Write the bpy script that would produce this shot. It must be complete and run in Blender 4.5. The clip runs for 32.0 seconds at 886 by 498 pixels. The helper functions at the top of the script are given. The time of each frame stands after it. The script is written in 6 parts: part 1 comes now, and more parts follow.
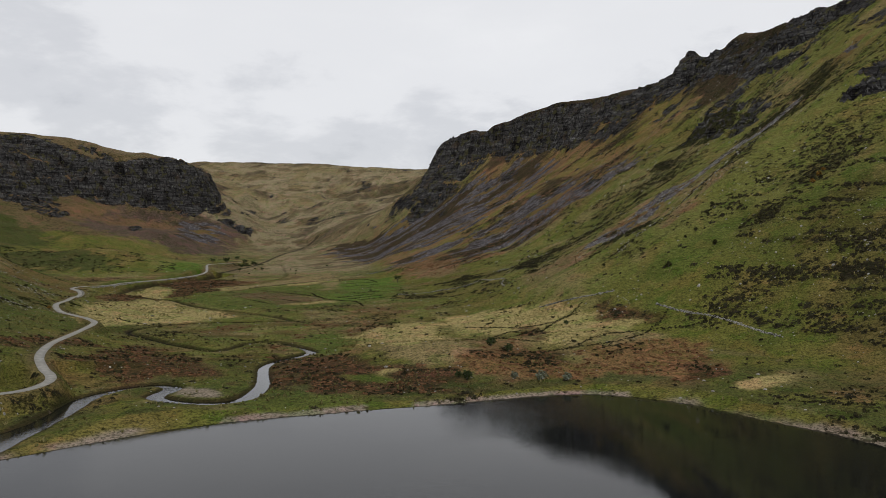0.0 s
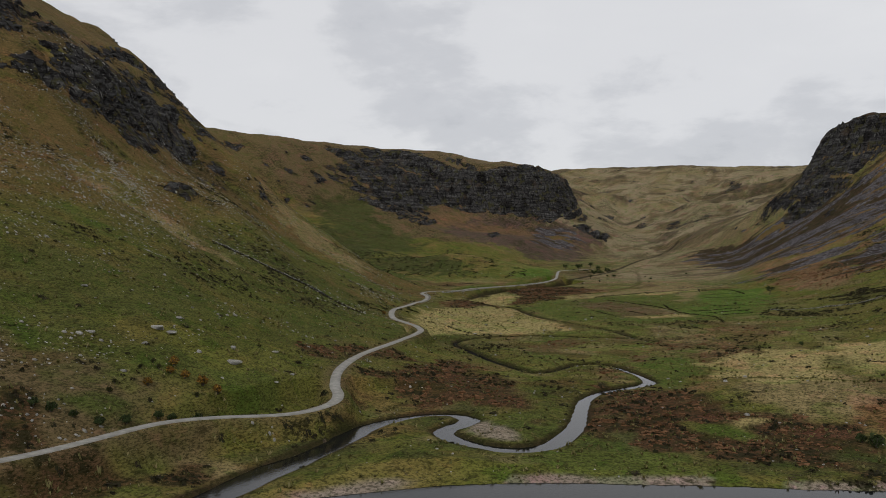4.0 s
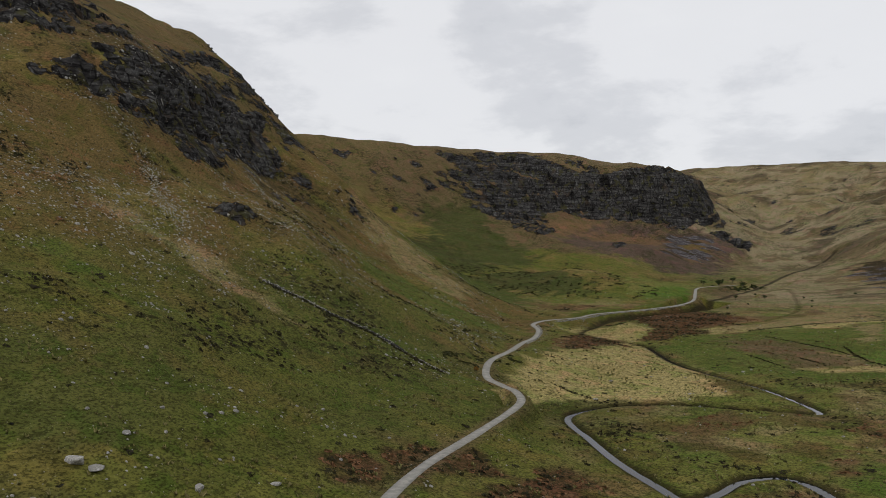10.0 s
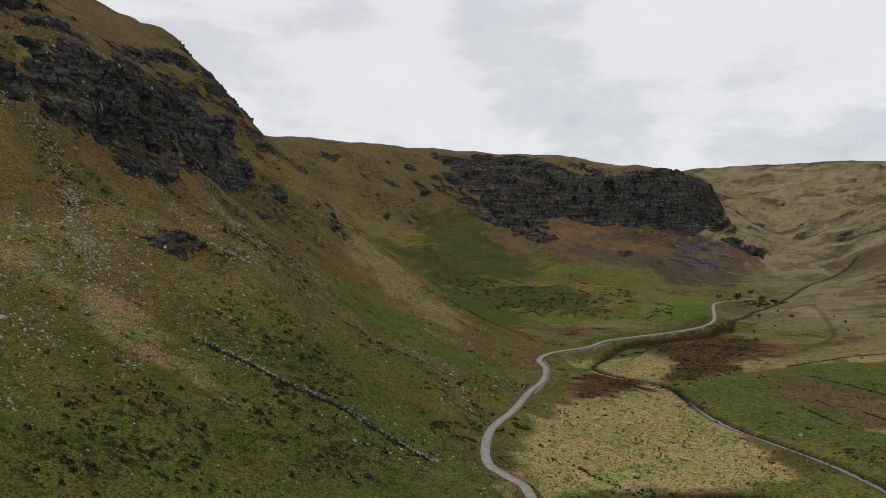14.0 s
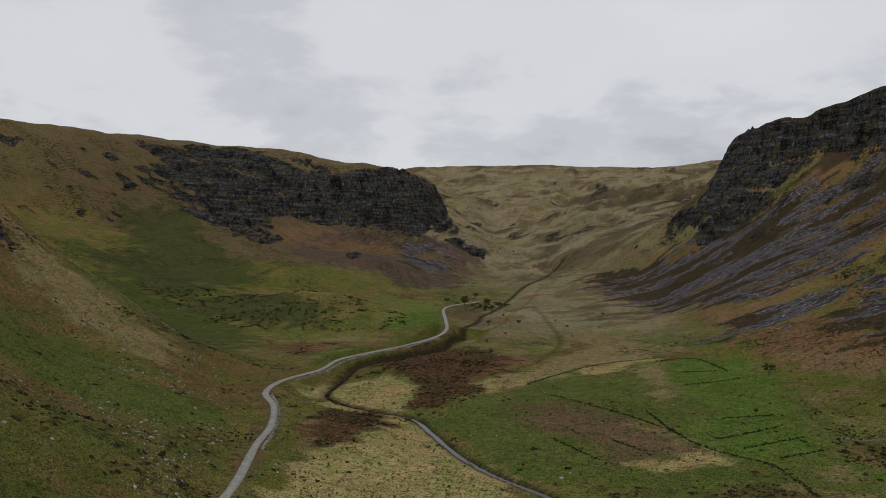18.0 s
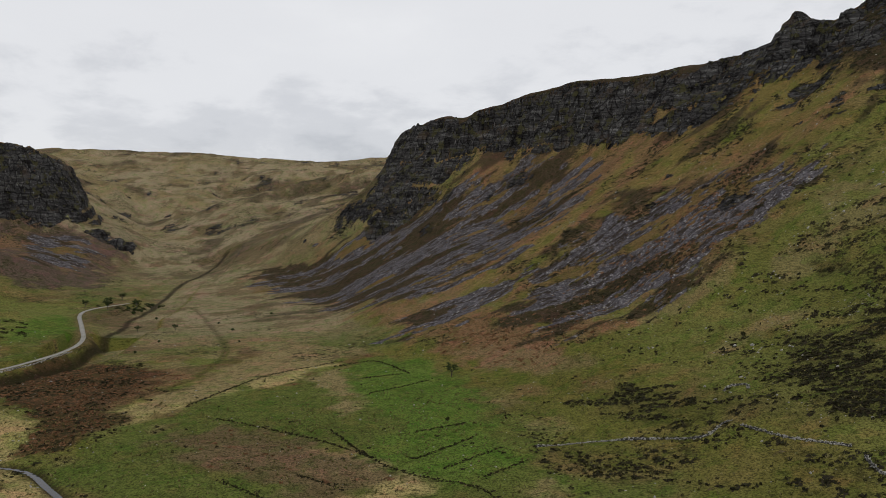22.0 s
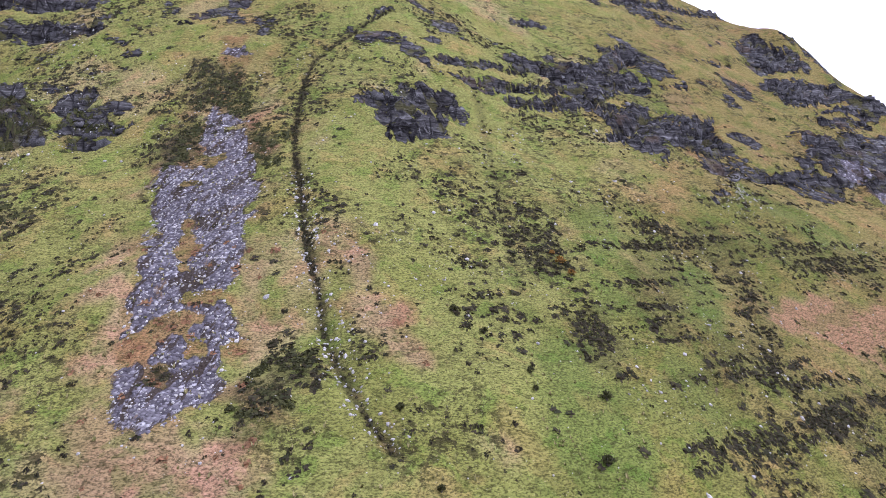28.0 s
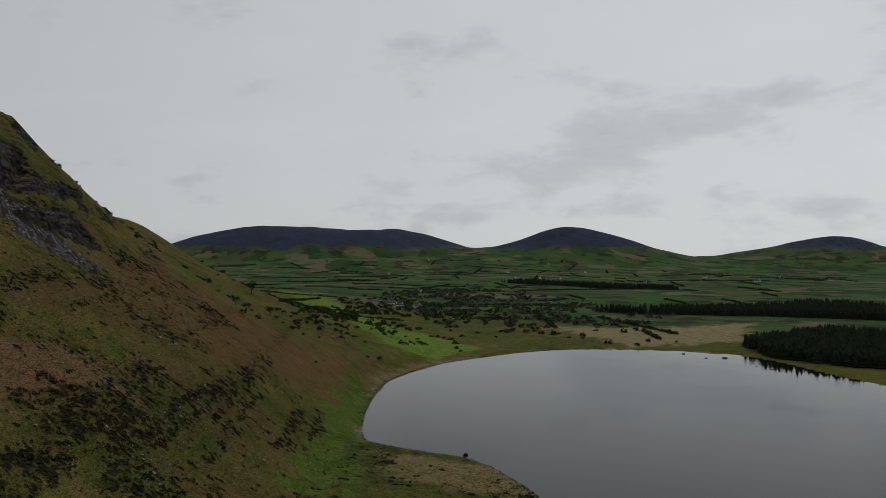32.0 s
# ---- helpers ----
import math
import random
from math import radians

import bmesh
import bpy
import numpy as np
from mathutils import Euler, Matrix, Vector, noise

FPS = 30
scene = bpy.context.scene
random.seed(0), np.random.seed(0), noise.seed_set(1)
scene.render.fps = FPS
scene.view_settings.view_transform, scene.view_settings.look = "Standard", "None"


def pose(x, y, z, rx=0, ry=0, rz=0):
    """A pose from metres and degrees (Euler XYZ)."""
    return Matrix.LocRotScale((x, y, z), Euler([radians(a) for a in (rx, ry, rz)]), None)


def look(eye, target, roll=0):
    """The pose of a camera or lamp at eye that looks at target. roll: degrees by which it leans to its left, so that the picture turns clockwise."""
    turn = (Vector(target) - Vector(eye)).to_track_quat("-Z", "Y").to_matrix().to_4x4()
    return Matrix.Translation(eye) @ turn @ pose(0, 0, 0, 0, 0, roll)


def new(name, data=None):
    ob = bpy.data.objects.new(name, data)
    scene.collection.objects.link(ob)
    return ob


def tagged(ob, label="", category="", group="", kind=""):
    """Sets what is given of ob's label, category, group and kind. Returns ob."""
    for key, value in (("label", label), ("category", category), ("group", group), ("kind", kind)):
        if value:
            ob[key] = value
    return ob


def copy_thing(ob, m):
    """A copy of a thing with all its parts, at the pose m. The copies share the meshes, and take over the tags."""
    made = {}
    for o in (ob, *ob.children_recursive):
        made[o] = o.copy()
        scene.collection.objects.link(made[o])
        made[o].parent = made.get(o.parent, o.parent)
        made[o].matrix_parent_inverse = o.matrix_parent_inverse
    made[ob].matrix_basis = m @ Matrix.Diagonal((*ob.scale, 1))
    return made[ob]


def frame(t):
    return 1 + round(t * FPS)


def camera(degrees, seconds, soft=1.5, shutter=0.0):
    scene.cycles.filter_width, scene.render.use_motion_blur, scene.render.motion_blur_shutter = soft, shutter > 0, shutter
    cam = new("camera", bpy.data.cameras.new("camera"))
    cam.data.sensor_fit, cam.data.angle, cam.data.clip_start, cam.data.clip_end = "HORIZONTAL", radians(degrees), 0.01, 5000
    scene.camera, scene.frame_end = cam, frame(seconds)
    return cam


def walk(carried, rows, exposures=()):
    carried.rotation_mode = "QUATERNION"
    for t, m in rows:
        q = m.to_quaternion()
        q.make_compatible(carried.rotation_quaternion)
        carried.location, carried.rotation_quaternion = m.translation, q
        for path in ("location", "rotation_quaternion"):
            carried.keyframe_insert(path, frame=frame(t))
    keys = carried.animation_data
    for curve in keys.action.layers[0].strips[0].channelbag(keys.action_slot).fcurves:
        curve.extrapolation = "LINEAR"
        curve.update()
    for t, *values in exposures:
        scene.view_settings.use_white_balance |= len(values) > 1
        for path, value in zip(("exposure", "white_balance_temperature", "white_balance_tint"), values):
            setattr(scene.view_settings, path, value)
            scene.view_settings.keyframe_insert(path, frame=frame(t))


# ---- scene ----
cam = camera(59.9, 32.0, soft=0.85)
# seconds, x, y, z, pitch, roll, yaw (degrees; yaw to the left of +y)
PATH = [
    (0, 0.0, 0.0, 50.0, -0.33, 0.38, -0.00),
    (0.5, 0.7, 7.0, 50.1, -0.32, 0.38, 2.43),
    (1, 1.4, 16.0, 49.7, -0.28, 0.42, 4.99),
    (1.5, 1.8, 23.6, 49.3, -0.23, 0.49, 7.84),
    (2, 2.4, 31.5, 49.3, -0.20, 0.42, 10.78),
    (2.5, 2.1, 39.8, 49.4, -0.16, 0.37, 14.28),
    (3, 1.4, 48.3, 49.1, -0.11, 0.30, 18.21),
    (3.5, 0.4, 56.4, 48.7, -0.01, 0.31, 22.13),
    (4, -1.4, 64.1, 48.7, 0.01, 0.28, 26.64),
    (4.5, -3.6, 72.8, 48.6, 0.05, 0.20, 31.40),
    (6.5, -8.1, 99.4, 51.0, 0.18, 0.13, 35.97),
    (7, -12.2, 107.1, 52.2, 0.16, 0.06, 35.92),
    (7.5, -16.6, 114.7, 53.6, 0.17, 0.03, 35.88),
    (8, -20.7, 121.9, 55.6, 0.16, -0.01, 35.85),
    (8.5, -25.1, 129.1, 57.5, 0.15, -0.03, 35.81),
    (9, -29.6, 136.4, 59.6, 0.12, -0.01, 35.78),
    (9.5, -34.4, 143.7, 61.5, 0.12, 0.00, 35.73),
    (10, -38.8, 150.7, 63.5, 0.11, 0.02, 35.72),
    (10.5, -43.2, 157.6, 65.5, 0.08, -0.02, 35.68),
    (11, -48.0, 165.1, 67.5, 0.07, -0.03, 35.64),
    (11.5, -52.8, 172.3, 69.2, 0.07, -0.07, 35.61),
    (12, -57.2, 180.0, 71.0, 0.05, -0.14, 35.64),
    (12.5, -61.8, 187.2, 72.8, 0.08, -0.18, 35.64),
    (13, -66.3, 194.3, 75.0, 0.03, -0.20, 35.62),
    (13.5, -70.9, 201.3, 77.1, -0.00, -0.22, 35.61),
    (14, -75.9, 208.6, 78.9, 0.01, -0.25, 35.58),
    (14.5, -80.8, 215.6, 80.8, -0.04, -0.25, 35.54),
    (16.5, -97.3, 244.9, 88.5, -0.13, -0.19, 35.21),
    (17, -99.2, 248.9, 89.2, -0.17, -0.23, 28.51),
    (17.5, -104.1, 254.7, 89.5, -0.35, -0.20, 21.64),
    (18, -107.4, 260.8, 90.0, -0.59, -0.14, 15.05),
    (18.5, -109.7, 266.5, 90.2, -0.76, -0.03, 8.55),
    (19, -112.2, 274.8, 89.2, -0.82, -0.02, 2.08),
    (19.5, -114.5, 282.5, 89.0, -0.90, 0.05, 0.50),
    (20, -115.9, 290.1, 88.9, -0.96, 0.10, 0.52),
    (20.5, -116.9, 297.7, 88.7, -0.98, 0.12, 0.53),
    (21, -117.1, 305.3, 88.6, -0.97, 0.18, 0.31),
    (21.5, -117.8, 312.0, 88.9, -0.98, 0.30, -4.76),
    (22, -117.7, 320.4, 89.1, -0.97, 0.37, -9.81),
    (22.5, -116.5, 328.3, 89.2, -0.97, 0.52, -14.76),
    (23, -115.9, 335.6, 89.4, -1.02, 0.53, -15.30),
    (23.5, -114.5, 342.7, 89.3, -1.04, 0.62, -16.04),
    (24, -112.8, 349.0, 89.4, -0.98, 0.68, -23.01),
    (24.5, -112.2, 354.1, 90.1, -1.02, 0.82, -30.08),
    (25, -108.9, 361.1, 90.5, -1.00, 0.94, -37.03),
    (25.5, -106.5, 366.9, 91.5, -1.03, 1.06, -44.04),
    (27.5, -77.1, 384.7, 86.2, 1.05, 0.11, -71.06),
    (28, -72.9, 387.3, 87.7, 0.93, 0.07, -78.61),
    (28.5, -67.9, 389.8, 89.0, 0.86, -0.00, -86.33),
    (29, -63.1, 392.0, 90.5, 0.78, -0.01, -94.14),
    (29.5, -58.4, 393.7, 92.2, 0.66, 0.07, -101.92),
    (30, -53.4, 394.2, 93.7, 0.59, 0.07, -109.57),
    (30.5, -47.6, 394.4, 95.6, 0.44, 0.10, -117.33),
    (31, -41.5, 393.8, 97.4, 0.31, 0.15, -125.15),
    (31.5, -36.6, 391.4, 99.2, 0.21, 0.12, -132.80),
    (32, -30.6, 388.6, 101.2, 0.10, 0.13, -140.60),
]


def flight_pose(x, y, z, pitch, roll, yaw):
    turn = Matrix.Rotation(radians(yaw), 4, "Z") @ Matrix.Rotation(radians(90 + pitch), 4, "X") @ Matrix.Rotation(radians(roll), 4, "Z")
    return Matrix.Translation((x, y, z)) @ turn


walk(cam, [(t, flight_pose(x, y, z, p, r, w)) for t, x, y, z, p, r, w in PATH],
     [(0, 0.0, 6500, 10), (2, -0.14, 6500, 10), (4, -0.17, 6500, 10), (7, -0.03, 6500, 10), (14, 0.0, 6500, 10), (17, -0.17, 6420, 10), (18, -0.26, 6420, 10), (19, -0.2, 6450, 10), (21, -0.17, 6470, 10), (23, 0.1, 6500, 10), (24, 0.2, 6500, 10), (25, 0.92, 6500, 12),
      (26, 1.4, 6350, 16), (28, 1.75, 5450, 31), (28.5, 1.25, 5850, 24), (29, 0.42, 6200, 17), (29.5, -0.15, 6250, 14), (30, -0.45, 6250, 12), (31, -0.68, 6300, 8), (32, -0.95, 6400, 7)])

# ---- overcast sky and a wide, weak sun ----
world = bpy.data.worlds.new("overcast_sky")
scene.world = world
world.use_nodes = True
wn, wl = world.node_tree.nodes, world.node_tree.links
wn.clear()


def wnode(kind, **values):
    n = wn.new("ShaderNode" + kind)
    for key, value in values.items():
        n.inputs[key.replace("_", " ")].default_value = value
    return n


def wmath(op, a, b=None):
    n = wn.new("ShaderNodeMath")
    n.operation = op
    for k, v in enumerate((a, b)):
        if v is None:
            continue
        if isinstance(v, (int, float)):
            n.inputs[k].default_value = v
        else:
            wl.new(v, n.inputs[k])
    return n.outputs[0]


sky = wn.new("ShaderNodeTexSky")
sky.sky_type, sky.sun_disc, sky.sun_elevation, sky.sun_rotation = "NISHITA", False, radians(50), radians(195)
way = wn.new("ShaderNodeTexCoord").outputs["Generated"]
apart = wn.new("ShaderNodeSeparateXYZ")
wl.new(way, apart.inputs[0])
lift = wmath("ADD", wmath("MAXIMUM", apart.outputs[2], 0.0), 0.4)
deck = wn.new("ShaderNodeCombineXYZ")
wl.new(wmath("DIVIDE", apart.outputs[0], lift), deck.inputs[0])
wl.new(wmath("DIVIDE", apart.outputs[1], lift), deck.inputs[1])
wl.new(wmath("MULTIPLY", apart.outputs[2], 2.6), deck.inputs[2])
billow = wnode("TexNoise", Scale=2.9, Detail=9.0, Roughness=0.58, Distortion=0.12)
broad = wnode("TexNoise", Scale=1.0, Detail=4.0, Roughness=0.5, Distortion=0.12)
wl.new(deck.outputs[0], billow.inputs["Vector"])
wl.new(deck.outputs[0], broad.inputs["Vector"])
thick = wmath("ADD", wmath("MULTIPLY", billow.outputs[0], 0.5), wmath("MULTIPLY", broad.outputs[0], 0.5))
ramp = wn.new("ShaderNodeValToRGB")
ramp.color_ramp.interpolation = "EASE"
for e, (p, c) in zip((ramp.color_ramp.elements[0], ramp.color_ramp.elements[1], ramp.color_ramp.elements.new(0.5), ramp.color_ramp.elements.new(0.57)),
                     ((0.37, (0.56, 0.575, 0.61)), (0.67, (1.0, 1.0, 1.01)), (0.45, (0.68, 0.69, 0.72)), (0.53, (0.82, 0.825, 0.845)))):
    e.position, e.color = p, (*c, 1)
wl.new(thick, ramp.inputs[0])
clouds, clear, both, out = wnode("Background", Strength=1.0), wnode("Background", Strength=0.1), wn.new("ShaderNodeMixShader"), wn.new("ShaderNodeOutputWorld")
wl.new(ramp.outputs[0], clouds.inputs[0])
# brighter towards the hidden sun in the south
wl.new(wmath("ADD", wmath("MULTIPLY", wmath("MAXIMUM", wmath("MULTIPLY", apart.outputs[1], -1.0), 0.0), 0.5), 1.0), clouds.inputs[1])
wl.new(sky.outputs[0], clear.inputs[0])
both.inputs[0].default_value = 0.93
wl.new(clear.outputs[0], both.inputs[1])
wl.new(clouds.outputs[0], both.inputs[2])
wl.new(both.outputs[0], out.inputs[0])
sun = new("sun", bpy.data.lights.new("sun", "SUN"))
sun.data.energy, sun.data.angle, sun.data.color = 0.5, radians(25), (1.0, 0.97, 0.92)
sun.matrix_world = look((150, -560, 800), (0, 300, 0))

# ---- materials ----
def shader(name, roughness=0.9):
    m = bpy.data.materials.new(name)
    m.use_nodes = True
    nt = m.node_tree
    bsdf = nt.nodes["Principled BSDF"]
    bsdf.inputs["Roughness"].default_value = roughness
    bsdf.inputs["Specular IOR Level"].default_value = 0.25
    return m, nt, bsdf


class Nodes:
    """Short words for building a node tree."""

    def __init__(self, nt):
        self.nt = nt

    def put(self, value, socket):
        if isinstance(value, bpy.types.NodeSocket):
            self.nt.links.new(value, socket)
        elif value is not None:
            socket.default_value = value

    def coords(self):
        return self.nt.nodes.new("ShaderNodeTexCoord").outputs["Object"]

    def scaled(self, vector, scale):
        n = self.nt.nodes.new("ShaderNodeMapping")
        self.put(vector, n.inputs["Vector"])
        n.inputs["Scale"].default_value = scale
        return n.outputs[0]

    def noise(self, vector, scale, detail=4.0, roughness=0.55, distortion=0.0):
        n = self.nt.nodes.new("ShaderNodeTexNoise")
        self.put(vector, n.inputs["Vector"])
        for key, value in (("Scale", scale), ("Detail", detail), ("Roughness", roughness), ("Distortion", distortion)):
            n.inputs[key].default_value = value
        return n.outputs[0]

    def cells(self, vector, scale, feature="F1", metric="EUCLIDEAN", randomness=1.0):
        n = self.nt.nodes.new("ShaderNodeTexVoronoi")
        n.feature = feature
        if feature == "F1":
            n.distance = metric
        self.put(vector, n.inputs["Vector"])
        n.inputs["Scale"].default_value, n.inputs["Randomness"].default_value = scale, randomness
        return n.outputs

    def math(self, op, a, b=0.0):
        n = self.nt.nodes.new("ShaderNodeMath")
        n.operation = op
        self.put(a, n.inputs[0]), self.put(b, n.inputs[1])
        return n.outputs[0]

    def span(self, value, lo, hi, to_lo=0.0, to_hi=1.0):
        n = self.nt.nodes.new("ShaderNodeMapRange")
        n.interpolation_type = "SMOOTHSTEP"
        self.put(value, n.inputs[0])
        for k, v in enumerate((lo, hi, to_lo, to_hi)):
            n.inputs[k + 1].default_value = v
        return n.outputs[0]

    def mix(self, amount, a, b, blend="MIX"):
        n = self.nt.nodes.new("ShaderNodeMix")
        n.data_type, n.blend_type = "RGBA", blend
        self.put(amount, n.inputs[0])
        self.put((*a, 1) if isinstance(a, tuple) else a, n.inputs[6])
        self.put((*b, 1) if isinstance(b, tuple) else b, n.inputs[7])
        return n.outputs[2]

    def ramp(self, value, *stops):
        n = self.nt.nodes.new("ShaderNodeValToRGB")
        e = n.color_ramp.elements
        while len(e) < len(stops):
            e.new(0.5)
        for k, (p, c) in enumerate(stops):
            e[k].position, e[k].color = p, (*c, 1)
        self.put(value, n.inputs[0])
        return n.outputs[0]

    def attribute(self, name):
        n = self.nt.nodes.new("ShaderNodeAttribute")
        n.attribute_name = name
        return n.outputs

    def parts(self, colour):
        n = self.nt.nodes.new("ShaderNodeSeparateColor")
        self.put(colour, n.inputs[0])
        return n.outputs

    def bump(self, value, strength, distance, normal=None):
        n = self.nt.nodes.new("ShaderNodeBump")
        self.put(value, n.inputs["Height"])
        n.inputs["Strength"].default_value, n.inputs["Distance"].default_value = strength, distance
        self.put(normal, n.inputs["Normal"])
        return n.outputs[0]

    def random(self):
        return self.nt.nodes.new("ShaderNodeObjectInfo").outputs["Random"]

    def island(self):
        return self.nt.nodes.new("ShaderNodeNewGeometry").outputs["Random Per Island"]


def ground_material():
    m, nt, bsdf = shader("moor_ground", 1.0)
    bsdf.inputs["Specular IOR Level"].default_value = 0.04
    n = Nodes(nt)
    at = n.coords()
    cover = n.attribute("cover")
    surface = n.parts(n.attribute("surface")["Color"])
    rock, scree, tuft = surface[0], surface[1], surface[2]
    plain = cover["Alpha"]
    fine, mid, big = n.noise(n.scaled(at, (0.8, 0.8, 1.8)), 1.5, 5, 0.65), n.noise(n.scaled(at, (0.55, 0.55, 2.0)), 0.6, 5, 0.62, 0.3), n.noise(at, 0.09, 5, 0.6, 0.3)
    # sward: the cover's own colour, with straw, moss and dark tussocks in it, and painted shade in its hollows
    own = cover["Color"]
    sward = n.mix(n.span(mid, 0.5, 0.62, 0, 0.6), own, (1.32, 1.25, 1.35), "MULTIPLY")
    sward = n.mix(n.span(big, 0.52, 0.60, 0, 0.7), sward, (0.66, 0.88, 0.60), "MULTIPLY")
    sward = n.mix(n.span(n.noise(at, 0.055, 5, 0.6, 0.5), 0.53, 0.62, 0, 0.7), sward, (1.28, 1.0, 1.2), "MULTIPLY")
    clods = n.noise(n.scaled(at, (1, 1, 1.6)), 0.24, 6, 0.72)
    sward = n.mix(n.math("MULTIPLY", n.span(clods, 0.53, 0.57), n.span(tuft, 0.25, 1.0, 0.08, 0.95)), sward, (0.034, 0.030, 0.014))
    sward = n.mix(n.math("MULTIPLY", n.span(n.noise(at, 0.85, 5, 0.7), 0.55, 0.62), n.span(tuft, 0.2, 1.0, 0.12, 0.9)), sward, (0.030, 0.030, 0.012))
    # near-black in the small hollows: shade between tussocks put into the colour
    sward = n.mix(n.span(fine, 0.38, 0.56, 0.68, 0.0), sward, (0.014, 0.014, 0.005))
    sward = n.mix(n.span(n.noise(at, 0.8, 4, 0.7), 0.54, 0.64, 0, 0.4), sward, (1.4, 1.35, 1.4), "MULTIPLY")
    # the broader hollows get the same painted shade
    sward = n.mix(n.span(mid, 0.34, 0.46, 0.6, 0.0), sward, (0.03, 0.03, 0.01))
    sward = n.mix(n.span(n.noise(n.scaled(at, (1, 1, 2.5)), 1.5, 3, 0.7), 0.66, 0.71, 0, 0.7), sward, (0.34, 0.31, 0.22))
    sward = n.mix(1.0, sward, (0.93, 0.91, 0.84), "MULTIPLY")
    sward = n.mix(n.span(n.noise(at, 0.035, 7, 0.66, 0.6), 0.53, 0.57, 0, 0.28), sward, (0.62, 0.58, 0.52), "MULTIPLY")
    # fields of the plain
    patches = n.cells(n.scaled(at, (0.0075, 0.012, 0.0)), 1.0, "F1", "MANHATTAN", 0.85)
    hue = n.parts(patches["Color"])
    field = n.ramp(hue[0], (0.0, (0.030, 0.062, 0.024)), (0.3, (0.044, 0.105, 0.028)), (0.55, (0.070, 0.130, 0.036)), (0.75, (0.075, 0.085, 0.040)), (0.92, (0.15, 0.135, 0.08)))
    field = n.mix(n.span(mid, 0.3, 0.75, 0, 0.35), field, (0.05, 0.06, 0.02))
    field = n.mix(n.span(n.noise(at, 0.012, 4, 0.6), 0.52, 0.6), field, (0.035, 0.042, 0.02))
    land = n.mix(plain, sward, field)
    # scree: loose angular stones
    stones = n.cells(at, 0.85, "F1", "EUCLIDEAN", 1.0)
    grey = n.parts(stones["Color"])
    loose = n.ramp(grey[0], (0.0, (0.050, 0.046, 0.048)), (0.5, (0.102, 0.094, 0.099)), (0.85, (0.168, 0.157, 0.163)), (1.0, (0.36, 0.35, 0.34)))
    loose = n.mix(n.span(stones["Distance"], 0.3, 0.62, 0, 0.4), loose, (0.035, 0.03, 0.033))
    streak = n.noise(n.scaled(at, (0.7, 1.0, 0.7)), 0.13, 7, 0.72, 0.5)
    heath = n.noise(n.scaled(at, (0.32, 1.0, 0.32)), 0.2, 7, 0.70, 0.3)
    loose = n.mix(n.span(heath, 0.515, 0.545, 0, 0.9), loose, (0.036, 0.027, 0.018))
    loose = n.mix(n.span(streak, 0.59, 0.65, 0, 0.6), loose, (0.15, 0.095, 0.045))
    loose = n.mix(n.span(n.noise(at, 0.03, 4, 0.6), 0.4, 0.6, 0, 0.4), loose, (0.7, 0.68, 0.72), "MULTIPLY")
    amount = n.span(n.math("ADD", scree, n.math("MULTIPLY", n.math("SUBTRACT", streak, 0.5), 2.0)), 0.28, 0.46)
    land = n.mix(amount, land, loose)
    # crag: bedded, jointed rock with grass on its ledges; lit faces and cleft shade are painted in
    beds = n.math("ADD", n.math("MULTIPLY", n.noise(n.scaled(at, (0.1, 0.1, 1.0)), 0.26, 5, 0.66, 0.6), 0.65), n.math("MULTIPLY", n.noise(n.scaled(at, (0.2, 0.2, 1.0)), 0.9, 4, 0.65, 0.4), 0.35))
    joints = n.cells(n.scaled(at, (0.5, 0.5, 0.17)), 0.26, "DISTANCE_TO_EDGE")["Distance"]
    # rock tones by bed, the palest standing in for sky-lit ledges
    stone = n.ramp(beds, (0.38, (0.012, 0.011, 0.011)), (0.48, (0.040, 0.038, 0.037)), (0.57, (0.082, 0.079, 0.075)), (0.66, (0.19, 0.186, 0.178)))
    stone = n.mix(n.span(joints, 0.0, 0.09, 0.85, 0), stone, (0.011, 0.010, 0.010))
    # pale upright streaks: sunlit faces put into the colour
    stone = n.mix(n.span(n.noise(n.scaled(at, (1, 1, 0.22)), 0.35, 6, 0.72), 0.57, 0.65, 0, 0.6), stone, (0.22, 0.215, 0.205))
    # broad dark blotches: the shade of clefts put into the colour
    stone = n.mix(n.span(n.noise(n.scaled(at, (1, 1, 0.3)), 0.07, 5, 0.65), 0.5, 0.62, 0, 0.85), stone, (0.30, 0.28, 0.27), "MULTIPLY")
    stone = n.mix(n.span(n.noise(at, 0.09, 6, 0.68), 0.55, 0.61, 0, 0.7), stone, (0.070, 0.066, 0.024))
    stone = n.mix(n.span(n.noise(at, 0.05, 5, 0.6), 0.58, 0.66, 0, 0.4), stone, (0.10, 0.070, 0.045))
    broken = n.math("ADD", n.math("MULTIPLY", n.math("SUBTRACT", n.noise(at, 0.07, 7, 0.72, 0.4), 0.5), 1.9), n.math("MULTIPLY", n.math("SUBTRACT", n.noise(n.scaled(at, (0.7, 0.7, 1.5)), 0.33, 5, 0.68), 0.5), 1.7))
    ragged = n.span(n.math("ADD", rock, broken), 0.46, 0.64)
    land = n.mix(ragged, land, stone)
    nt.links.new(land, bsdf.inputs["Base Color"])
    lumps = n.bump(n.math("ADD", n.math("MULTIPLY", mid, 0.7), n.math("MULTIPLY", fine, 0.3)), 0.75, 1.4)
    lumps = n.bump(n.math("MULTIPLY", stones["Distance"], amount), 0.9, -0.7, lumps)
    lumps = n.bump(n.math("MULTIPLY", n.math("ADD", beds, n.math("MULTIPLY", joints, 0.5)), ragged), 1.0, 6.0, lumps)
    nt.links.new(lumps, bsdf.inputs["Normal"])
    return m


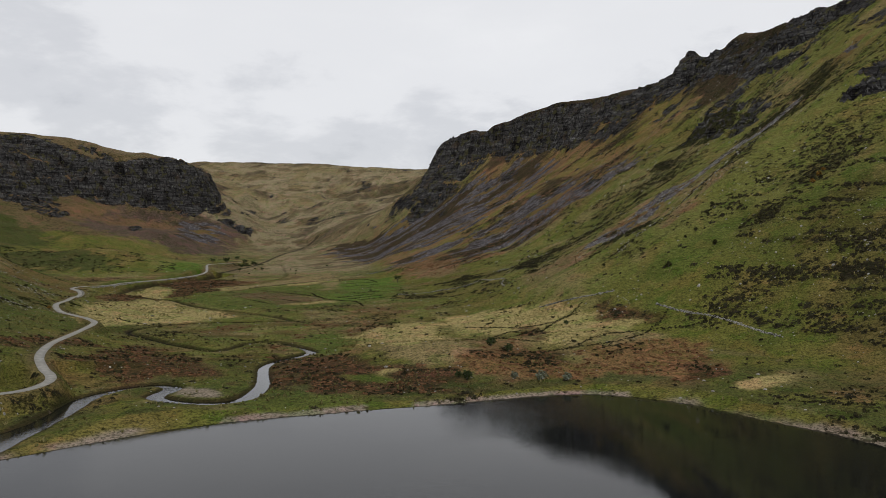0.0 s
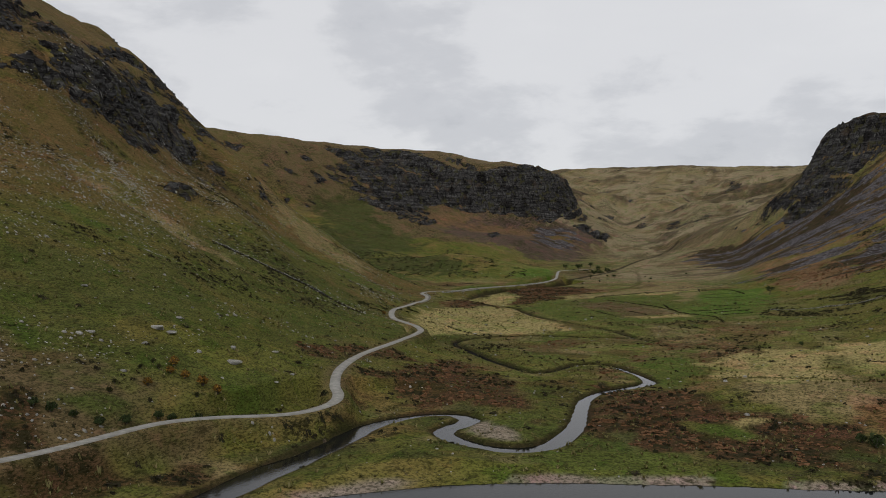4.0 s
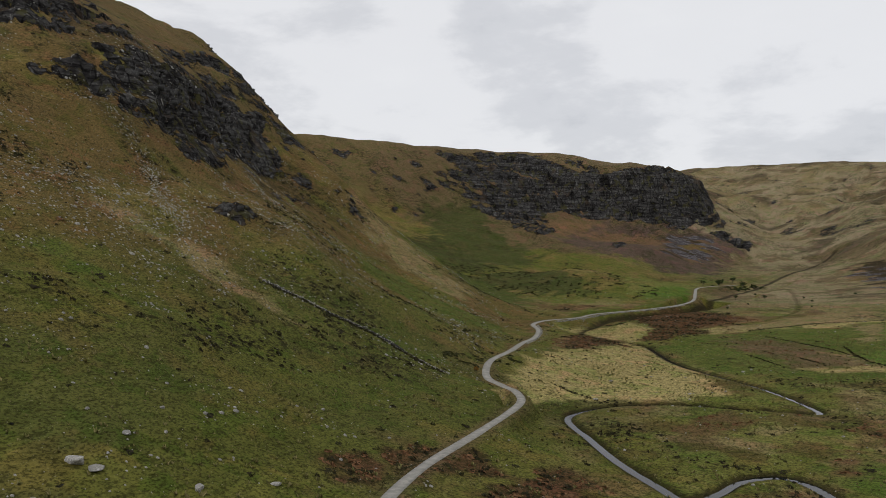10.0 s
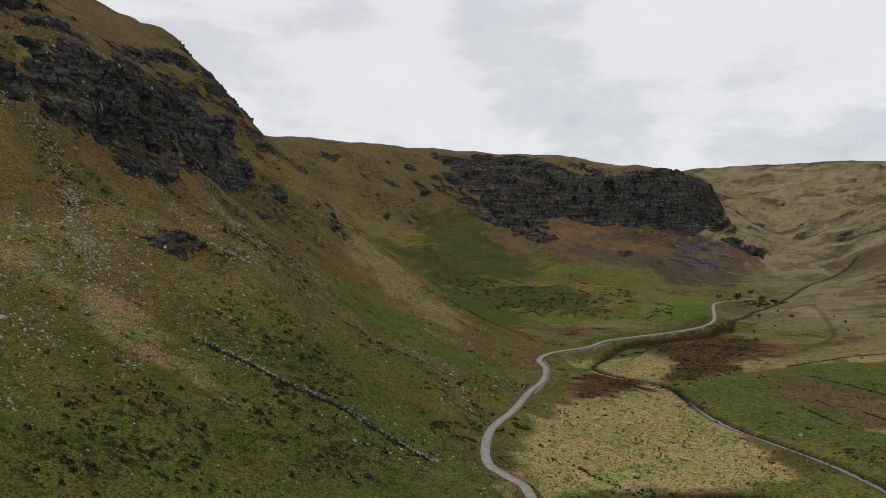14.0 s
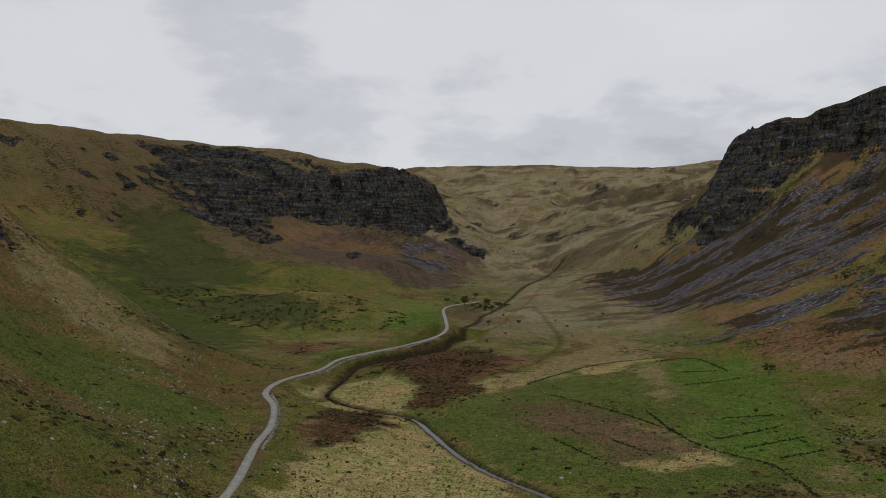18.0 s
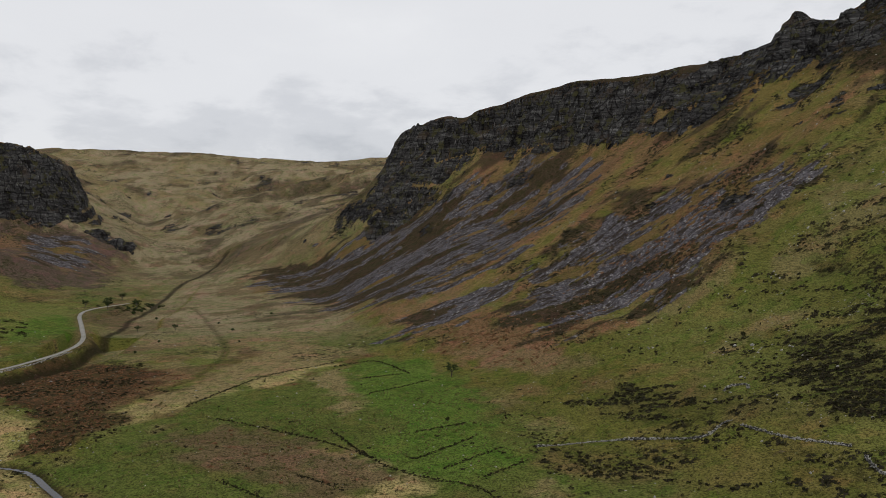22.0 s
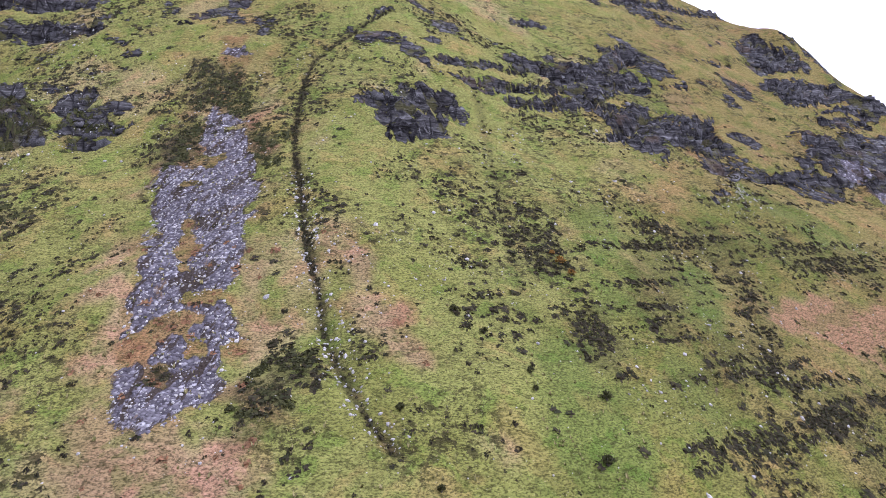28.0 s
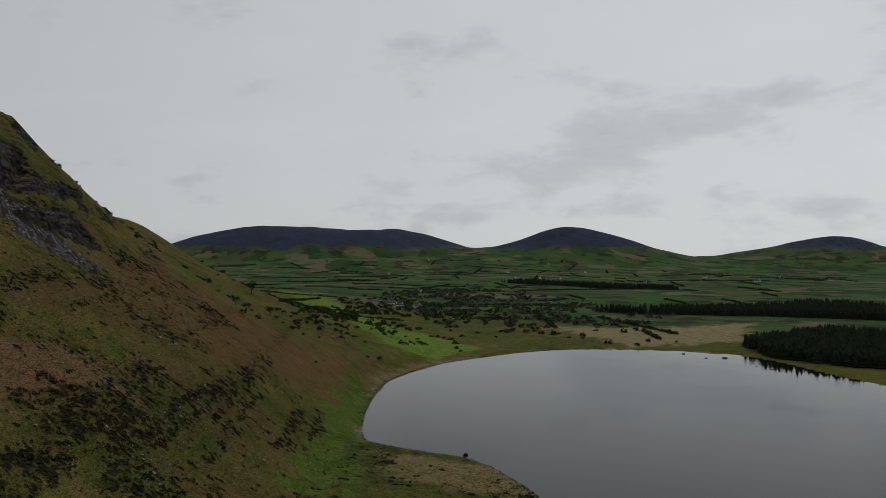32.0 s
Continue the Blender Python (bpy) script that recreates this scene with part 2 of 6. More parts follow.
def water_material(name, ripple):
    m, nt, bsdf = shader(name, 0.04)
    n = Nodes(nt)
    at = n.coords()
    bsdf.inputs["Base Color"].default_value = (0.008, 0.009, 0.009, 1)
    bsdf.inputs["IOR"].default_value = 1.33
    bsdf.inputs["Specular IOR Level"].default_value = 0.36
    waves = n.math("ADD", n.noise(n.scaled(at, (1, 2.2, 1)), 0.9, 3, 0.5), n.math("MULTIPLY", n.noise(at, 0.12, 2, 0.5), 0.8))
    breeze = n.span(n.noise(at, 0.012, 3, 0.5), 0.42, 0.6)
    nt.links.new(n.bump(n.math("MULTIPLY", waves, n.math("ADD", n.math("MULTIPLY", breeze, 0.8), 0.2)), ripple, 0.1), bsdf.inputs["Normal"])
    nt.links.new(n.span(breeze, 0, 1, 0.015, 0.05), bsdf.inputs["Roughness"])
    return m


def stone_material(name, dark, light):
    m, nt, bsdf = shader(name, 0.9)
    n = Nodes(nt)
    at = n.coords()
    own = n.math("ADD", n.island(), n.random())
    c = n.mix(n.span(n.noise(at, 2.5, 5, 0.65), 0.35, 0.7), dark, light)
    c = n.mix(n.span(n.math("FRACT", own), 0, 1, 0, 0.5), c, tuple(0.6 * v for v in dark))
    c = n.mix(n.span(n.noise(at, 0.12, 4, 0.6), 0.4, 0.65, 0, 0.5), c, tuple(0.5 * v for v in dark))
    c = n.mix(n.span(n.noise(at, 1.1, 5, 0.7), 0.6, 0.68, 0, 0.6), c, tuple(min(1.6 * v, 0.6) for v in light))
    nt.links.new(c, bsdf.inputs["Base Color"])
    nt.links.new(n.bump(n.noise(at, 4.0, 5, 0.65), 0.7, 0.15), bsdf.inputs["Normal"])
    return m


def leaf_material(name, *tones):
    m, nt, bsdf = shader(name, 0.95)
    bsdf.inputs["Specular IOR Level"].default_value = 0.06
    n = Nodes(nt)
    pick = n.math("FRACT", n.math("ADD", n.math("MULTIPLY", n.noise(n.coords(), 0.5, 2), 0.8), n.island()))
    nt.links.new(n.ramp(pick, *[(k / max(len(tones) - 1, 1), c) for k, c in enumerate(tones)]), bsdf.inputs["Base Color"])
    return m


def road_material():
    m, nt, bsdf = shader("worn_tarmac", 0.9)
    n = Nodes(nt)
    at = n.coords()
    c = n.mix(n.span(n.noise(at, 0.5, 5, 0.6), 0.35, 0.68), (0.23, 0.22, 0.195), (0.33, 0.315, 0.28))
    c = n.mix(n.span(n.noise(at, 3.0, 5, 0.7), 0.55, 0.7, 0, 0.5), c, (0.15, 0.145, 0.13))
    c = n.mix(n.span(n.noise(at, 0.12, 3, 0.6), 0.58, 0.66, 0, 0.5), c, (0.19, 0.175, 0.13))
    nt.links.new(c, bsdf.inputs["Base Color"])
    nt.links.new(n.bump(n.noise(at, 6.0, 4, 0.6), 0.4, 0.05), bsdf.inputs["Normal"])
    return m


def plain_material(name, colour, roughness=0.85, spread=0.25):
    m, nt, bsdf = shader(name, roughness)
    n = Nodes(nt)
    dark = tuple(v * (1 - spread) for v in colour)
    nt.links.new(n.mix(n.span(n.noise(n.coords(), 1.5, 5, 0.65), 0.3, 0.7), dark, colour), bsdf.inputs["Base Color"])
    return m


GROUND = ground_material()
LAKE_WATER, RIVER_WATER = water_material("lake_water", 0.24), water_material("river_water", 0.2)
PALE_STONE = stone_material("weathered_grit", (0.23, 0.22, 0.195), (0.50, 0.48, 0.43))
DARK_STONE = stone_material("crag_rock", (0.028, 0.027, 0.027), (0.12, 0.117, 0.11))
SCREE_STONE = stone_material("scree_slate", (0.085, 0.077, 0.086), (0.17, 0.158, 0.17))
HEATHER = leaf_material("heather", (0.017, 0.015, 0.010), (0.034, 0.027, 0.016), (0.023, 0.026, 0.011), (0.046, 0.038, 0.019))
GORSE_LEAF = leaf_material("gorse_green", (0.020, 0.022, 0.009), (0.036, 0.038, 0.013), (0.055, 0.054, 0.02))
GORSE_BLOOM = leaf_material("gorse_bloom", (0.10, 0.05, 0.015), (0.20, 0.10, 0.02), (0.06, 0.05, 0.02), (0.32, 0.19, 0.03))
BRACKEN = leaf_material("dead_bracken", (0.12, 0.06, 0.028), (0.19, 0.10, 0.05), (0.08, 0.05, 0.025))
STRAW = leaf_material("straw_tussock", (0.16, 0.13, 0.05), (0.09, 0.09, 0.028), (0.24, 0.20, 0.09), (0.07, 0.085, 0.022))
TREE_LEAF = leaf_material("thorn_leaves", (0.020, 0.028, 0.011), (0.035, 0.05, 0.017), (0.05, 0.065, 0.025))
GREY_LEAF = leaf_material("willow_leaves", (0.14, 0.15, 0.11), (0.08, 0.095, 0.05), (0.20, 0.21, 0.17))
CONIFER = leaf_material("spruce", (0.010, 0.015, 0.009), (0.016, 0.024, 0.012), (0.024, 0.03, 0.016))
BARK = plain_material("bark", (0.09, 0.075, 0.06))
TARMAC = road_material()
WHITE_WALL = plain_material("whitewash", (0.78, 0.77, 0.73), 0.9, 0.08)
SLATE_ROOF = plain_material("slate_roof", (0.09, 0.09, 0.10))
BELT_LEAF = leaf_material("belt_leaves", (0.045, 0.05, 0.032), (0.075, 0.075, 0.055), (0.10, 0.10, 0.08), (0.04, 0.05, 0.025))

# ---- the land: lines up the valley, shaped to fit the camera's view, as (y, x, z) ----
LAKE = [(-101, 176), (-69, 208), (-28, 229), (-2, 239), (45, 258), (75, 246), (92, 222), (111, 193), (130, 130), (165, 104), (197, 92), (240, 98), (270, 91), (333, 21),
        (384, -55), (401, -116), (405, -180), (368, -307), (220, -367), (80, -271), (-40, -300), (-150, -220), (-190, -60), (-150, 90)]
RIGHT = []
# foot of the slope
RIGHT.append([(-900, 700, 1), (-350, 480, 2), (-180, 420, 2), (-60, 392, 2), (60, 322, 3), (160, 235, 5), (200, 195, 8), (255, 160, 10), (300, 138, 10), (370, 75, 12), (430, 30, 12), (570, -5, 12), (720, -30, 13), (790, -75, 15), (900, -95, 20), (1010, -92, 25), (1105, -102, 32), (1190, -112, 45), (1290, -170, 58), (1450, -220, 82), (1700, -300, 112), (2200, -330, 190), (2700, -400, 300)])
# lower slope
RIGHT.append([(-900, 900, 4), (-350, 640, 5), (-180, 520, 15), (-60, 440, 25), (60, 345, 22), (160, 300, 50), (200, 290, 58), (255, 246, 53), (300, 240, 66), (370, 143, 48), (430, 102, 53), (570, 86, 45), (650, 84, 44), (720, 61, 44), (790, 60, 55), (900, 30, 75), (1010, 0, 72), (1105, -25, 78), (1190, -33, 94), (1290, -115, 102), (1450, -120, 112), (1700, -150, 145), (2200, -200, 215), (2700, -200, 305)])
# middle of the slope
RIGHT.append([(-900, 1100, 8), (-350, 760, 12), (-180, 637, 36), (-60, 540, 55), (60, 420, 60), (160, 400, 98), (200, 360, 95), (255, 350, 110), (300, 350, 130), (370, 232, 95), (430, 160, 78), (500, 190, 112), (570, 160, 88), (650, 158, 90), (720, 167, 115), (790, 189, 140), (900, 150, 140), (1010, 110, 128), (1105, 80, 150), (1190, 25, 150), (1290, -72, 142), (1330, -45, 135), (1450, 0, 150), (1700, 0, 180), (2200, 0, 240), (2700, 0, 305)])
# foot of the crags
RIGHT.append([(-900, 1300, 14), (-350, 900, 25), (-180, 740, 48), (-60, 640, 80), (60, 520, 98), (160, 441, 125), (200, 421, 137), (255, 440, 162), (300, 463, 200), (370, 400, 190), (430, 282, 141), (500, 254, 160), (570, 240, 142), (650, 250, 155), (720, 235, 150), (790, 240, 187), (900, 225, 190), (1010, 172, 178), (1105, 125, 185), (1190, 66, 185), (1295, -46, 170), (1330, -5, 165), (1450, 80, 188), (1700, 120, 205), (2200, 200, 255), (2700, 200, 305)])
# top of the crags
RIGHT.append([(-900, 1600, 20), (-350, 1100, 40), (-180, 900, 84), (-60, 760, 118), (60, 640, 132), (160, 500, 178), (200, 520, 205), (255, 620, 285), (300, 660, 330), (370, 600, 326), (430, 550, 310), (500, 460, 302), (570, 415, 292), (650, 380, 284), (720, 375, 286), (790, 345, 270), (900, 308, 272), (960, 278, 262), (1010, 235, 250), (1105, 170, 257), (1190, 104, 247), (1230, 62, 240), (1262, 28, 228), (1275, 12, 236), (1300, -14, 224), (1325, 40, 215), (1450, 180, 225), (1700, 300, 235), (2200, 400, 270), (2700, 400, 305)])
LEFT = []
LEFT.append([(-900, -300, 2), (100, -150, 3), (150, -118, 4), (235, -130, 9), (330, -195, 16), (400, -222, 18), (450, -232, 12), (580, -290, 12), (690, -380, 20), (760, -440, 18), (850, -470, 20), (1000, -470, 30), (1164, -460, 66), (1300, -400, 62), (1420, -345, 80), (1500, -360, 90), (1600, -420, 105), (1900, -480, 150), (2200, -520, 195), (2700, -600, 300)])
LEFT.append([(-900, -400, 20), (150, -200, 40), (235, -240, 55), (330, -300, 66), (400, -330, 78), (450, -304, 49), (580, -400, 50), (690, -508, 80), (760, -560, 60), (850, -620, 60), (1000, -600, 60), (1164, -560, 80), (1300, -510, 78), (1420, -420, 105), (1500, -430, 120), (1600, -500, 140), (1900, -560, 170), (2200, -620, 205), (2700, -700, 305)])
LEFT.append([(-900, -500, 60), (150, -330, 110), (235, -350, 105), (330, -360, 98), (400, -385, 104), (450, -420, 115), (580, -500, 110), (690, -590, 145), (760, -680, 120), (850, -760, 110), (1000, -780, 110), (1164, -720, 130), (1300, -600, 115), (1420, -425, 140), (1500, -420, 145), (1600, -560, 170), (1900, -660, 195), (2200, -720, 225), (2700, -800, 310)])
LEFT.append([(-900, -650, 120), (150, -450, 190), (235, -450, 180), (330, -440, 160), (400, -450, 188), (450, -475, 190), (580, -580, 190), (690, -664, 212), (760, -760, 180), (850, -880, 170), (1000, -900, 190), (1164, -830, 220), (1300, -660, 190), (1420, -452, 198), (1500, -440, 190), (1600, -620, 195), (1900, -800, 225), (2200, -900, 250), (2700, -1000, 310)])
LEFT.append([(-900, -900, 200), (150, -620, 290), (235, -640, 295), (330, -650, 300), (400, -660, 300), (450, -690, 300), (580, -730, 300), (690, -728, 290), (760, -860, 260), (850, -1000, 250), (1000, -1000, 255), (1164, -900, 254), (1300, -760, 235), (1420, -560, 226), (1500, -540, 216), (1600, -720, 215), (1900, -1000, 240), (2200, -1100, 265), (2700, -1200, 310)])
MOUNDS = [(-117, 200, 22, 55, -2.6), (66, 1243, 9, 18, -13.0), (6, 1288, 16, 14, 4.0), (130, 1178, 26, 26, 6.0), (-592, 1405, 40, 48, -12.0), (-478, 1448, 40, 36, -7.0), (160, 2720, 150, 200, 26.0), (585, 238, 34, 30, 13.0), (527, 147, 20, 22, -10.0), (510, 184, 20, 18, 6.0), (705, -28, 80, 60, 9.0), (350, 780, 40, 50, 9.0),
          (-5, 322, 45, 30, 7.0), (-400, 930, 95, 70, 22.0), (60, 345, 40, 30, 3.0), (-250, 470, 40, 45, 3.0), (-560, 2750, 420, 260, 38.0), (294, 929, 15, 13, 15.0), (297, 924, 6, 6, 4.0), (342, 840, 30, 42, 8.0), (338, 868, 26, 24, 9.0), (160, 1112, 22, 30, 6.0), (-12, 1292, 14, 20, 9.0), (420, 640, 40, 40, 8.0), (232, 668, 24, 46, 8.0), (262, 618, 12, 12, 4.0)]


def smooth(a, lo, hi):
    u = np.clip((a - lo) / (hi - lo), 0, 1)
    return u * u * (3 - 2 * u)


def hashed(i, j, seed):
    h = (i * 374761393 + j * 668265263 + seed * 1442695041) & 0xFFFFFFFF
    h = ((h ^ (h >> 13)) * 1274126177) & 0xFFFFFFFF
    return ((h ^ (h >> 16)) & 0xFFFF) / 65535.0


def wobble(x, y, size, seed):
    """Smooth noise from -1 to 1 with features of about that size."""
    u, v = x / size, y / size
    i, j = np.floor(u).astype(np.int64), np.floor(v).astype(np.int64)
    f, g = u - i, v - j
    f, g = f * f * (3 - 2 * f), g * g * (3 - 2 * g)
    a = hashed(i, j, seed) * (1 - f) + hashed(i + 1, j, seed) * f
    b = hashed(i, j + 1, seed) * (1 - f) + hashed(i + 1, j + 1, seed) * f
    return 2 * (a * (1 - g) + b * g) - 1


def rough(x, y, size, seed, octaves=4, gain=0.5):
    total, amp, c, s = 0 * x, 1.0, 0.8, 0.6
    for k in range(octaves):
        total = total + amp * wobble(x, y, size, seed + k)
        x, y, size, amp = c * x - s * y, s * x + c * y, size * 0.48, amp * gain
    return total


def edge_distance(x, y, ring):
    """Metres to the closed line, negative inside it."""
    best, inside = np.full(np.shape(x), 1e9), np.zeros(np.shape(x), bool)
    for (ax, ay), (bx, by) in zip(ring, ring[1:] + ring[:1]):
        dx, dy = bx - ax, by - ay
        u = np.clip(((x - ax) * dx + (y - ay) * dy) / (dx * dx + dy * dy), 0, 1)
        best = np.minimum(best, np.hypot(x - ax - u * dx, y - ay - u * dy))
        cross = (ay > y) != (by > y)
        inside ^= cross & (x < (bx - ax) * (y - ay) / (by - ay + 1e-12) + ax)
    return np.where(inside, -best, best)


def curve_distance(x, y, line):
    """Metres to an open line, and how far along it the nearest place is."""
    best, along, run = np.full(np.shape(x), 1e9), np.zeros(np.shape(x)), 0.0
    for (ax, ay), (bx, by) in zip(line, line[1:]):
        dx, dy = bx - ax, by - ay
        length = math.hypot(dx, dy)
        u = np.clip(((x - ax) * dx + (y - ay) * dy) / length**2, 0, 1)
        d = np.hypot(x - ax - u * dx, y - ay - u * dy)
        along, best = np.where(d < best, run + u * length, along), np.minimum(d, best)
        run += length
    return best, along


def eased(points, count=8):
    """A line with its corners rounded (Catmull-Rom)."""
    p = [np.array(q, float) for q in points]
    p = [2 * p[0] - p[1], *p, 2 * p[-1] - p[-2]]
    out = []
    for a, b, c, d in zip(p, p[1:], p[2:], p[3:]):
        for k in range(count):
            t = k / count
            out.append(tuple(0.5 * (2 * b + (c - a) * t + (2 * a - 5 * b + 4 * c - d) * t * t + (3 * b - a - 3 * c + d) * t**3)))
    return out + [tuple(p[-2])]


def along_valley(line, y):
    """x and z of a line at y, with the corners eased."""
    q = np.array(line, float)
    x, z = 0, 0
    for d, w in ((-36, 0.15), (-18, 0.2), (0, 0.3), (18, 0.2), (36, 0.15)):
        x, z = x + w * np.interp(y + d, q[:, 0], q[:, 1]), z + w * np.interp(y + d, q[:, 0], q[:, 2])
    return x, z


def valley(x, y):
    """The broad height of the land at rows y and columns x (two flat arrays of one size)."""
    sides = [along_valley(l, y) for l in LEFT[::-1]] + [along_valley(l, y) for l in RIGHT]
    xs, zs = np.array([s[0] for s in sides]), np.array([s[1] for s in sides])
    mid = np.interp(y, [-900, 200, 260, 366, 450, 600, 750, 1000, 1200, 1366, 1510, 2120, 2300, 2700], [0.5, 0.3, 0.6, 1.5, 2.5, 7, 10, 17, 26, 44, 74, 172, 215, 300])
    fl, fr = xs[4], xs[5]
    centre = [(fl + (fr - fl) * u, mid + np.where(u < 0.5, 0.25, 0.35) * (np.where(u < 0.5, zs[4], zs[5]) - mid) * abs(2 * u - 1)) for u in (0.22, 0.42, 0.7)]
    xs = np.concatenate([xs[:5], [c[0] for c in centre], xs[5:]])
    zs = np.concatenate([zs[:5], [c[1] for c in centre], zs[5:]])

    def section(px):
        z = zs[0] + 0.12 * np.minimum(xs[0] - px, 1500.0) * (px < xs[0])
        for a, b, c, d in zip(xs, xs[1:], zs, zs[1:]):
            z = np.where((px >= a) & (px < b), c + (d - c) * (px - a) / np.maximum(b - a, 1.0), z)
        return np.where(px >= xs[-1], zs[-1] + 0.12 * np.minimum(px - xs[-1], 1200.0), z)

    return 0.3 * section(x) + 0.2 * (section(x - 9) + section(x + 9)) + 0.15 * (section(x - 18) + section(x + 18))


ROAD = [(-146, 128), (-138, 145), (-134, 164), (-134, 187), (-130, 203), (-125, 216), (-122, 227), (-122, 238), (-125, 245), (-131, 252), (-142, 271), (-153, 301), (-163, 342), (-175, 386), (-186, 403), (-194, 406),
        (-203, 410), (-213, 424), (-224, 446), (-234, 478), (-253, 526), (-264, 559), (-280, 592), (-298, 618), (-306, 655), (-303, 697), (-308, 738), (-298, 771), (-283, 804), (-271, 842), (-270, 876), (-283, 922), (-306, 1001), (-310, 1053), (-290, 1100)]
RIVER = [(-232, 1408), (-250, 1300), (-264, 1238), (-262, 1059), (-266, 1000), (-258, 941), (-262, 905), (-262, 833), (-276, 794), (-290, 766), (-297, 740), (-293, 718), (-288, 690), (-280, 655), (-253, 632), (-221, 619), (-204, 596), (-185, 566), (-168, 545), (-151, 530), (-124, 508), (-104, 485), (-92, 465), (-106, 460), (-124, 456), (-143, 450), (-160, 435), (-167, 416), (-164, 402), (-148, 384), (-129, 363)]
RIVER += [(-111, 347), (-100, 339), (-96, 350), (-94, 364), (-87, 374), (-79, 372), (-72, 364), (-64, 354), (-58, 341), (-62, 329), (-68, 317), (-70, 303), (-66, 283), (-62, 266), (-61, 251), (-63, 240), (-69, 235), (-77, 235), (-86, 239), (-91, 244), (-91, 252), (-91, 260), (-97, 264), (-103, 262), (-108, 256), (-111, 247), (-112, 236), (-110, 222), (-109, 208), (-109, 194), (-108, 180), (-107, 166), (-102, 150)]
BECK = [(-226, 1060), (-214, 1028), (-188, 918), (-171, 830), (-178, 760), (-190, 731), (-202, 709), (-204, 690)]
# widths of the river by the way left to its mouth
RIVER_WIDE = ([0, 50, 85, 108, 122, 150, 185, 205, 232, 250, 275, 300, 330, 345, 380, 480, 900, 1600], [9.5, 8.0, 6.5, 3.6, 5.0, 5.4, 4.8, 4.2, 3.2, 2.2, 4.6, 2.2, 3.2, 2.0, 2.6, 2.0, 2.2, 1.8])
CRAGS = []
CRAGS.append([(-478, 382), (-500, 470), (-560, 520), (-625, 583), (-548, 602), (-495, 540), (-440, 455), (-420, 408), (-437, 390)])
CRAGS.append([(-560, 560), (-640, 640), (-690, 680), (-640, 690), (-560, 620)])
CRAGS.append([(-335, 377), (-346, 400), (-322, 402), (-309, 398), (-316, 384)])
CRAGS.append([(-840, 1220), (-770, 1288), (-732, 1318), (-640, 1350), (-560, 1366), (-560, 1349), (-595, 1309), (-649, 1280), (-690, 1243), (-742, 1225), (-785, 1205)])
CRAGS.append([(-548, 1362), (-529, 1384), (-484, 1430), (-460, 1428), (-436, 1430), (-432, 1412), (-454, 1383), (-535, 1333), (-552, 1350)])
CRAGS.append([(-822, 1150), (-762, 1196), (-728, 1196), (-683, 1236), (-620, 1253), (-578, 1185), (-590, 1150), (-620, 1144), (-682, 1175), (-745, 1160), (-792, 1142)])
CRAGS.append([(-424, 1387), (-397, 1378), (-352, 1380), (-350, 1412), (-400, 1425)])
CRAGS.append([(-500, 1225), (-502, 1262), (-462, 1200), (-474, 1165)])
# knoll and outcrops of the right-hand slope
CRAGS.append([(217, 715), (251, 731), (264, 708), (261, 673), (238, 637), (224, 630), (219, 661), (206, 684)])
CRAGS.append([(255, 641), (257, 633), (244, 607), (230, 610), (228, 618)])
CRAGS.append([(344, 372), (399, 322), (360, 322), (312, 358), (315, 376)])
CRAGS.append([(346, 387), (389, 370), (362, 360), (332, 376)])
CRAGS.append([(379, 434), (425, 388), (404, 386), (374, 428)])
CRAGS.append([(275, 494), (303, 476), (299, 452), (270, 455), (246, 475)])
CRAGS.append([(364, 412), (453, 386), (473, 359), (410, 359), (362, 390)])
CRAGS.append([(328, 378), (381, 333), (376, 316), (318, 354)])
CRAGS.append([(311, 339), (353, 305), (317, 308), (300, 333)])
CRAGS.append([(430, 277), (460, 254), (398, 250), (386, 274)])
CRAGS.append([(588, 270), (500, 200), (418, 180), (400, 176), (370, 221), (409, 231), (465, 252), (493, 281)])
CRAGS.append([(60, 1190), (-10, 1165), (-45, 1175), (-60, 1200), (-20, 1215)])


